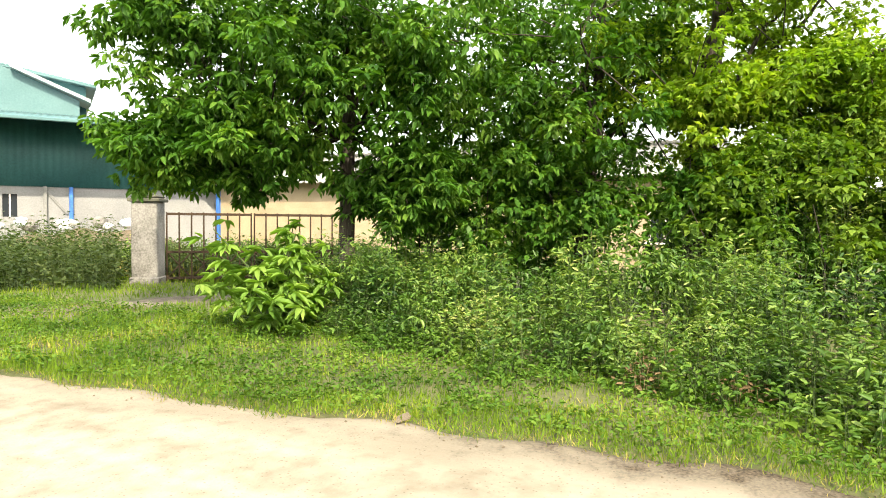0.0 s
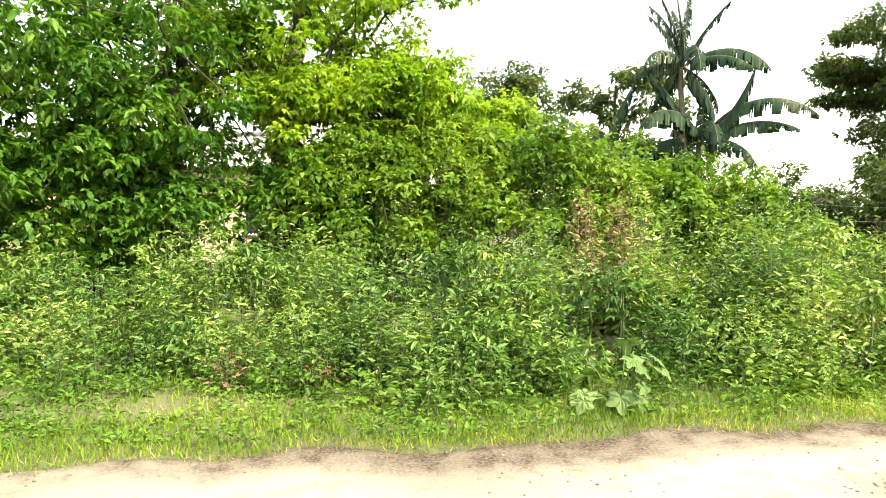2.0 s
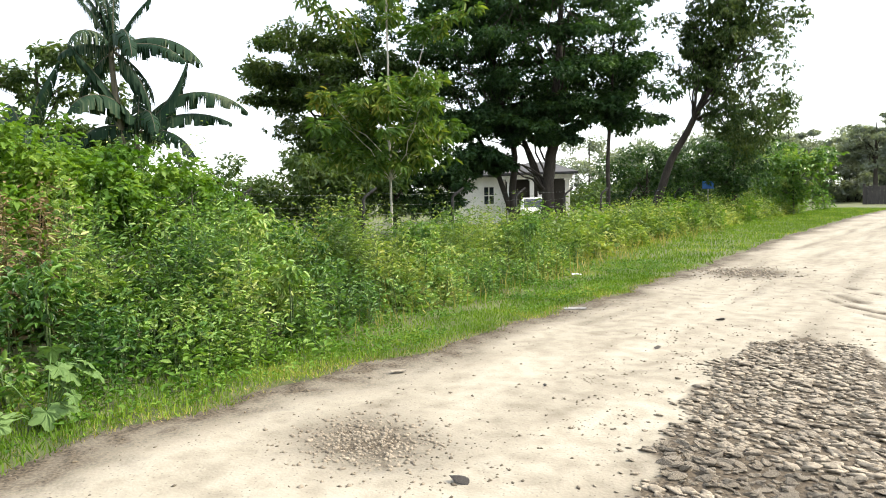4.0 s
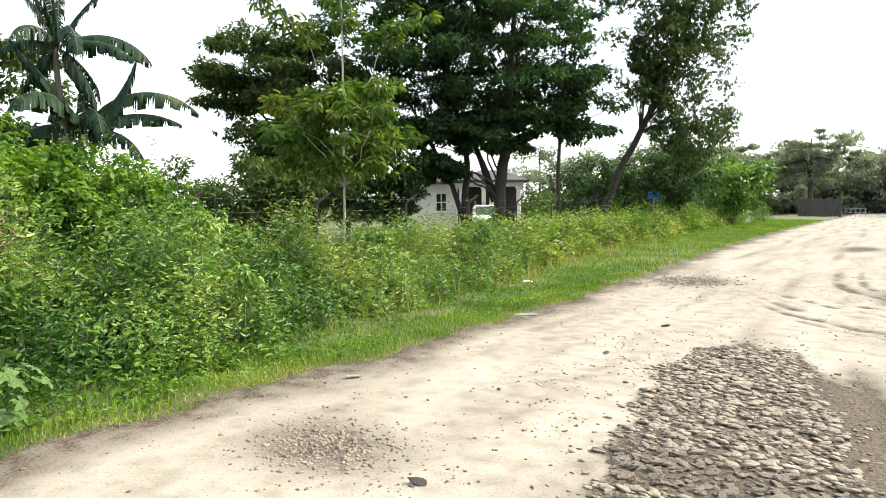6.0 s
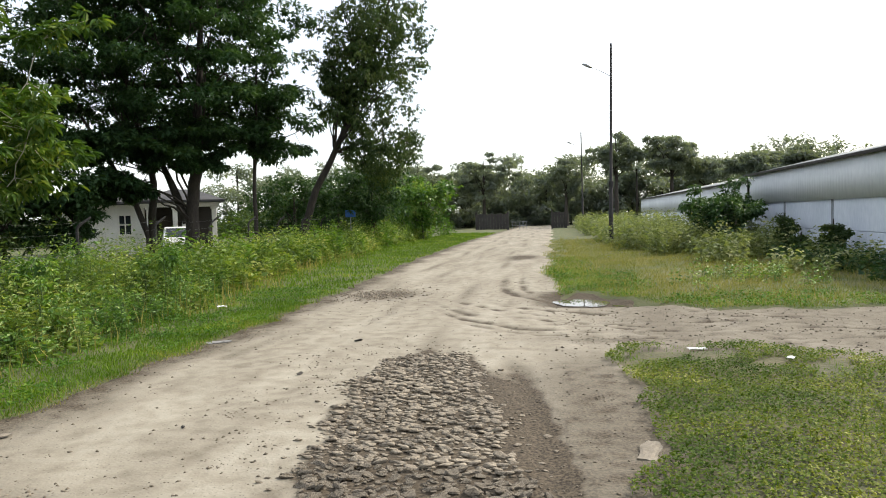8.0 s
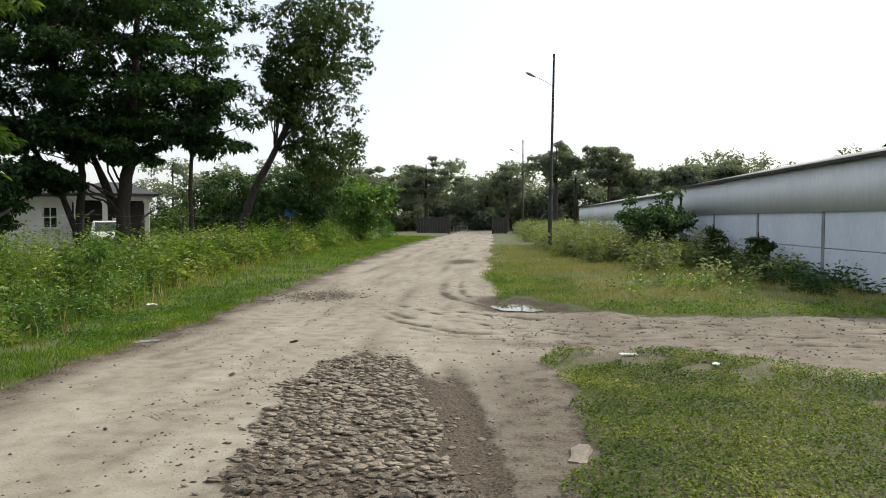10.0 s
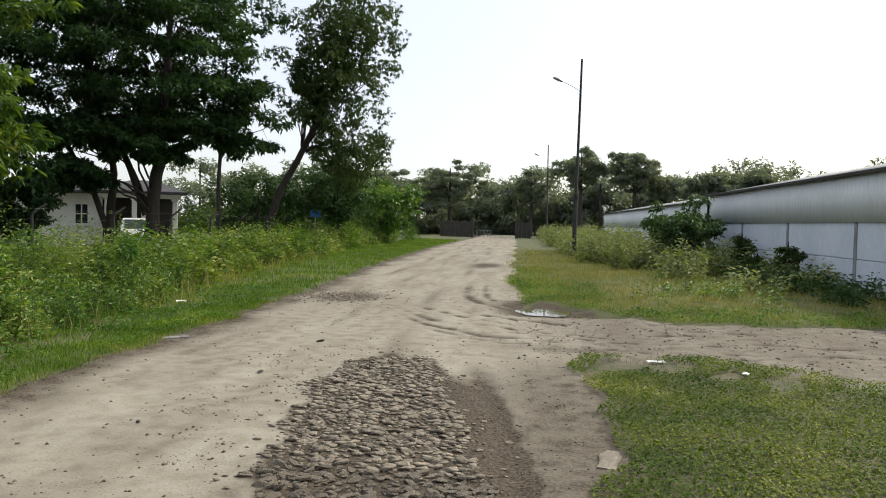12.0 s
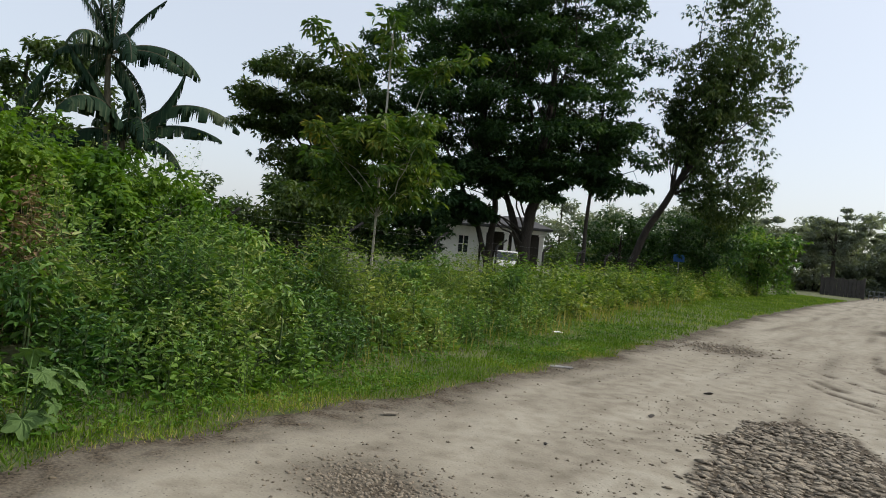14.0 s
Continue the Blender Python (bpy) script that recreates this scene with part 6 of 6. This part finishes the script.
def street_lamp(x, y, high, lean):
    ob = thing("street_lamp", (x, y, 0), "tall dark street lamp pole with one arm", "street lamp", "street lamps")
    dx = math.tan(radians(lean)) * high
    part("pole", tubes("pole", [(np.array([(0, 0, -0.2), (dx * 0.3, 0, high * 0.3), (dx * 0.301, 0, high * 0.302), (dx, 0, high)]), (0.115, 0.10, 0.075, 0.05))], DARK_POLE, 10), DARK_POLE, ob)
    hz = high - 1.15
    part("arm", tubes("arm", [(np.array([(dx * 0.88, 0, hz - 0.45), (dx * 0.88 - 0.45, 0, hz - 0.18), (dx * 0.88 - 0.85, 0, hz + 0.02)]), (0.014, 0.012, 0.012))], STEEL, 6), STEEL, ob, "thin pale steel arm")
    bm = bmesh.new()
    bmesh.ops.create_icosphere(bm, subdivisions=3, radius=1)
    for v in bm.verts:
        taper = 1 - 0.35 * max(0, v.co.x)
        v.co = Vector((v.co.x * 0.30, v.co.y * 0.13 * taper, (v.co.z * 0.09 if v.co.z > 0 else v.co.z * 0.05) * taper))
    bmesh.ops.transform(bm, matrix=pose(dx * 0.88 - 1.12, 0, hz + 0.12, 0, 24, 0), verts=bm.verts)
    head = part("lamp_head", bm, STEEL, ob, "grey lamp head")
    part("collar", tubes("collar", [(np.array([(dx * 0.3, 0, high * 0.285), (dx * 0.3, 0, high * 0.315)]), (0.115, 0.115))], DARK_POLE, 10), DARK_POLE, ob)
    return ob


street_lamp(2.84, 34.5, 9.8, 0.9)
street_lamp(3.0, 70.0, 9.7, -0.3)

# ---- halls beside the road ----


def hall(name, label, x, y0, y1, depth, wall_top, eave, bay, ridge):
    """A long hall: whitewashed panels between posts, grey sheets above, a low roof."""
    ob = thing(name, (x, y0, 0), label, "hall", "halls beside the road")
    length = y1 - y0
    n = round(length / bay)
    for i in range(n):
        a, b = i * length / n, (i + 1) * length / n
        for lo, hi in ((-0.1, wall_top * 0.48), (wall_top * 0.48 + 0.015, wall_top)):
            part("wall_panel", boxed((0.02, a + 0.07, lo), (0.2, b - 0.07, hi), 0.006), BLUE_WASH, ob)
        part("post", boxed((0.0, a - 0.068, -0.1), (0.21, a + 0.068, wall_top), 0.008), POST_STAIN, ob)
    part("post", boxed((0.0, length - 0.07, -0.1), (0.21, length + 0.068, wall_top), 0.008), POST_STAIN, ob)
    corrugated("cladding", length, eave - wall_top + 0.02, 0.2, 0.007, GREY_SHEET, ob, pose(-0.02, 0, wall_top - 0.02, 0, 0, 90), "weathered grey metal sheets")
    for yy in (0, length):
        part("gable_wall", boxed((0.21, yy - 0.1, -0.1), (depth, yy + 0.1, eave)), BLUE_WASH, ob)
        bm = bmesh.new()
        f = bm.faces.new([bm.verts.new(c) for c in ((0, yy - 0.08, eave), (depth, yy - 0.08, eave), (depth / 2, yy - 0.08, ridge))])
        e = bmesh.ops.extrude_face_region(bm, geom=[f])
        bmesh.ops.translate(bm, vec=(0, 0.16, 0), verts=[v for v in e["geom"] if isinstance(v, bmesh.types.BMVert)])
        part("gable", bm, GREY_SHEET, ob)
    part("back_wall", boxed((depth, -0.1, -0.1), (depth + 0.2, length + 0.1, eave)), BLUE_WASH, ob)
    run = math.hypot(depth / 2 + 0.12, ridge - eave)
    slope = math.degrees(math.atan2(ridge - eave, depth / 2))
    corrugated("roof", length + 0.8, run + 0.05, 0.2, 0.022, ROOF_SHEET, ob, pose(-0.12, length + 0.4, eave + 0.02, slope - 90, 0, -90), "grey roof sheets")
    corrugated("roof", length + 0.8, run + 0.05, 0.2, 0.022, ROOF_SHEET, ob, pose(depth + 0.12, -0.4, eave + 0.02, slope - 90, 0, 90), "grey roof sheets")
    part("eave_board", boxed((-0.16, -0.4, eave - 0.03), (-0.12, length + 0.4, eave + 0.05), 0.005), DARK, ob)
    return ob


hall("storage_hall", "long hall with bluish white walls and grey sheets", 8.0, 13.0, 29.4, 9.0, 1.75, 2.87, 4.1, 3.8)
hall("storage_hall", "farther low hall with grey sheet walls", 8.6, 32.0, 69.0, 9.0, 1.5, 2.75, 3.0, 3.6)

# ---- gate at the far end of the road ----


def far_gate_wing(a, b):
    ob = thing("gate_wing", (a, 75, 0), "dark boarded gate wing at the road's end", "gate", "wings of the far gate")
    n = max(3, int(abs(b - a) / 0.3))
    for i in range(n):
        x0 = (b - a) * i / n
        part("board", boxed((min(x0, x0 + (b - a) / n) + 0.01, -0.03, 0.05), (max(x0, x0 + (b - a) / n) - 0.01, 0.03, 1.75 + 0.05 * (i % 3)), 0.005), DARK, ob)
    for z in (0.5, 1.45):
        part("rail", boxed((min(0, b - a), 0.03, z), (max(0, b - a), 0.1, z + 0.12)), DARK, ob)
    for x in (0, b - a):
        part("post", boxed((x - 0.1, -0.1, -0.1), (x + 0.1, 0.12, 2.0), 0.01), DARK, ob)


far_gate_wing(-8.4, -4.9)
far_gate_wing(-0.1, 1.4)
rl = thing("low_rail", (-4.5, 76, 0), "low pale metal railing across the gateway", "railing")
for x in np.linspace(0, 1.6, 5):
    part("post", tubes("post", [(np.array([(x, 0, -0.1), (x, 0, 0.85)]), (0.03, 0.03))], STEEL, 6), STEEL, rl)
for z in (0.4, 0.82):
    part("rail", tubes("rail", [(np.array([(-0.05, 0, z), (1.65, 0, z)]), (0.025, 0.025))], STEEL, 6), STEEL, rl)

# ---- stones and litter ----


def stone_mesh(seed, squash=0.55):
    bm = bmesh.new()
    bmesh.ops.create_icosphere(bm, subdivisions=2, radius=1)
    off = Vector((seed * 3.1, seed * 1.7, seed))
    for v in bm.verts:
        d = 1 + 0.45 * noise.noise(v.co * 1.3 + off) + 0.3 * noise.noise(v.co * 2.6 + off)
        v.co = v.co * d
        # broken faces
        for k in range(5):
            way = Vector((math.sin(seed * 5.3 + k * 2.4), math.cos(seed * 3.1 + k * 1.9), math.sin(seed * 2.2 + k * 4.1) * 0.8)).normalized()
            over = v.co.dot(way) - (0.40 + 0.08 * k)
            if over > 0:
                v.co -= way * over * 0.92
        v.co = Vector((v.co.x * 1.5, v.co.y * 0.78, v.co.z * squash * 0.85))
    me = bpy.data.meshes.new("cobble")
    bm.to_mesh(me)
    bm.free()
    me.materials.append(STONE)
    return me


def many_stones(name, label, p, sizes, sink, mat, z=road_height, category="gravel"):
    """Small stones joined in one mesh: squashed octahedra, uneven."""
    n = len(p)
    base = np.array([(1, 0, 0), (0, 1, 0), (-1, 0, 0), (0, -1, 0), (0, 0, 1), (0, 0, -1), ], float)
    v = base[None] * (0.7 + 0.6 * R.random((n, 6, 3)) * 1.0) + R.normal(size=(n, 6, 3)) * 0.12
    a = R.random(n) * 6.28
    ca, sa = np.cos(a)[:, None], np.sin(a)[:, None]
    s = np.asarray(sizes)[:, None]
    X = (v[..., 0] * ca - v[..., 1] * sa * 0.75) * s + p[:, :1]
    Y = (v[..., 0] * sa + v[..., 1] * ca * 0.75) * s + p[:, 1:]
    Z = v[..., 2] * s * 0.6 + z(p[:, 0], p[:, 1])[:, None] + s * sink
    f = np.array([[0, 1, 4], [1, 2, 4], [2, 3, 4], [3, 0, 4], [1, 0, 5], [2, 1, 5], [3, 2, 5], [0, 3, 5]])
    F = (np.arange(n)[:, None, None] * 6 + f[None]).reshape(-1, 3)
    return tagged(new(name, np_mesh(name, np.stack([X, Y, Z], -1).reshape(-1, 3), F, mat)), label, category, kind="stuff")


p = scatter((-4.6, 0.6), (1.0, 16), 30000, lambda x, y: (inside_road(x, y) > 0.05) & (R.random(len(x)) < 0.03 + 0.3 * soil_at(x, y) + 0.9 * np.exp(-((x + 2.3) / 0.45) ** 2) * (y < 8) * np.clip(wobble(x, y, 2.6, 4) + 0.25, 0, 1) + 0.3 * np.clip(wobble(x, y, 1.9, 7) - 0.35, 0, 1)))
many_stones("loose_gravel", "loose small stones scattered over the dirt road", p, 0.0055 + 0.014 * R.random(len(p)) ** 2.2, 0.1, CHIP)
p = scatter((0.0, 7.5), (9, 12), 2200, lambda x, y: inside_road(x, y) > 0.05)
many_stones("side_road_gravel", "small stones and clods on the side road", p, 0.008 + 0.022 * R.random(len(p)) ** 3, 0.1, CHIP)
p = np.array([(-3.03, 2.95)]) + R.normal(size=(900, 2)) * np.array([0.26, 0.22])
many_stones("gravel_patch", "patch of bare stones showing in the road", p, 0.006 + 0.020 * R.random(len(p)) ** 1.8, 0.02, BROWN_CHIP)
p = np.array([(-3.4, 13.2)]) + R.normal(size=(260, 2)) * np.array([0.45, 0.5])
many_stones("far_gravel_patch", "patch of bare gravel farther along the road", p, 0.015 + 0.03 * R.random(len(p)), 0.1, STONE)
p = scatter((-4.6, -6), (-3.9, 10), 420, lambda x, y: np.abs(x - left_edge(y) - 0.12) < 0.2)
p = p[::2]
many_stones("edge_clods", "clods and leaf litter along the road's edge", p, 0.006 + 0.016 * R.random(len(p)) ** 2, 0.1, CLOD)

for x, y, s, lab in ((-2.42, 8.2, 0.042, "dark stone lying on the dirt road"), (-2.5, 6.4, 0.038, "dark stone lying on the dirt road"), (-2.2, 2.78, 0.046, "dark clod of debris on the road"),
                     (-4.45, -2.55, 0.07, "dark clod of tar at the road's edge"), (-2.72, 4.6, 0.022, "small dark stone on the road")):
    me = stone_mesh(x * 7 + y, 0.5)
    me.materials[0] = CHIP if s > 0.06 else DARK
    ob = new("dark_stone", me)
    ob.matrix_world = pose(x, y, float(road_height(np.array(x), np.array(y))) + s * 0.3, 0, 0, 70 * y) @ Matrix.Diagonal((s, s * 0.8, s, 1))
    tagged(ob, lab, "stone", "dark stones on the road")


def scrap(name, label, place, size, turn, mat, group="litter"):
    """A crumpled flat piece of litter."""
    bm = bmesh.new()
    bmesh.ops.create_grid(bm, x_segments=6, y_segments=4, size=0.5)
    for v in bm.verts:
        v.co = Vector((v.co.x * size[0], v.co.y * size[1], 0.004 + size[2] * 0.5 * (0.6 + noise.noise(v.co * 5 + Vector(place)))))
    bmesh.ops.solidify(bm, geom=bm.faces[:], thickness=0.006)
    me = bpy.data.meshes.new(name)
    bm.to_mesh(me)
    bm.free()
    me.materials.append(mat)
    ob = new(name, me)
    ob.matrix_world = pose(*place, 0, 0, turn)
    return tagged(ob, label, "litter", group)


scrap("litter", "white scrap of plastic at the grass edge", (1.57, 7.72, 0.0), (0.20, 0.10, 0.03), 5, PAPER)
scrap("litter", "pale scrap of paper at the road's edge", (-4.02, 4.33, 0.0), (0.13, 0.05, 0.02), 50, SLAB)
scrap("litter", "pale flat scrap at the road's edge", (-4.25, 8.07, 0.0), (0.32, 0.14, 0.02), 40, CONCRETE)
scrap("litter", "pale scrap on the side road", (2.4, 10.9, -0.01), (0.18, 0.10, 0.02), 20, SLAB)
scrap("litter", "white scrap in the verge grass", (-5.6, 10.8, 0.1), (0.16, 0.10, 0.04), 20, PAPER)
scrap("litter", "white scrap lying on the lawn", (2.3, 7.0, 0.06), (0.10, 0.06, 0.02), 60, PAPER)

# broken slab at the corner of the lawn
bm = bmesh.new()
bmesh.ops.create_grid(bm, x_segments=6, y_segments=8, size=0.5)
for v in bm.verts:
    v.co = Vector((v.co.x * 0.13 * (1 - 0.9 * v.co.y ** 2 + 0.12 * math.sin(v.co.y * 9)), v.co.y * 0.36, 0.004 + 0.012 * noise.noise(v.co * 5)))
bmesh.ops.solidify(bm, geom=bm.faces[:], thickness=0.06)
me = bpy.data.meshes.new("broken_slab")
bm.to_mesh(me)
bm.free()
me.materials.append(SLAB)
ob = new("broken_slab", me)
ob.matrix_world = pose(0.62, 4.40, 0.0, 0, 1, -14)
tagged(ob, "pale broken concrete slab at the lawn's corner", "slab")

# cobbles laid bare in the middle of the road


cobbles = []
row = 0
yy = 1.2
while yy < 8.0:
    xx = -2.5 + (row % 2) * 0.034
    while xx < 0.4:
        x, y = xx + 0.024 * R.normal(), yy + 0.020 * R.normal()
        edge = min(x - bed_left(y), bed_right(y) - x, (7.4 - y) * 0.5)
        chance = 0.78 + 1.0 * edge if edge > 0 else 0.5 * math.exp(edge / 0.09)
        if R.random() < chance:
            size = 0.015 + 0.030 * R.random() ** 2.2
            cobbles.append((x, y, size * (1 if edge > 0 else 0.6), R.random() * 360))
        xx += 0.058
    yy += 0.045
    row += 1
near = [c for c in cobbles if 3.4 < c[1] < 5.0][:300]
far = [c for c in cobbles if c not in near]
bed = thing("cobble_bed", (0, 0, 0), "bed of rounded river cobbles laid bare in the road", "cobbles")
shapes = [stone_mesh(k + 0.5) for k in range(14)]
for k, (x, y, s, a) in enumerate(near):
    ob = new("cobble", shapes[k % 14])
    ob.parent = bed
    ob.matrix_local = pose(x, y, float(road_height(np.array(x), np.array(y))) + s * (0.35 * R.random() + 0.12), 11 * R.normal() + 6, 11 * R.normal(), a * 0.2 - 36) @ Matrix.Diagonal((s, s, s, 1))
Vs, Fs, n = [], [], 0
data = []
for me in shapes:
    v = np.empty(len(me.vertices) * 3)
    me.vertices.foreach_get("co", v)
    f = np.empty(len(me.polygons) * 3, int)
    me.polygons.foreach_get("vertices", f)
    data.append((v.reshape(-1, 3), f.reshape(-1, 3)))
for k, (x, y, s, a) in enumerate(far):
    v, f = data[k % 14]
    c, q = math.cos(radians(a * 0.2 - 36)), math.sin(radians(a * 0.2 - 36))
    w = np.stack([v[:, 0] * c - v[:, 1] * q, v[:, 0] * q + v[:, 1] * c, v[:, 2]], 1) * s
    Vs.append(w + np.array([x, y, float(road_height(np.array(x), np.array(y))) + s * (0.40 * R.random() - 0.05)]))
    Fs.append(f + n)
    n += len(v)
ob = part("outer_cobbles", np_mesh("outer_cobbles", np.concatenate(Vs), np.concatenate(Fs), STONE, False), STONE, bed)
tagged(ob, kind="stuff")
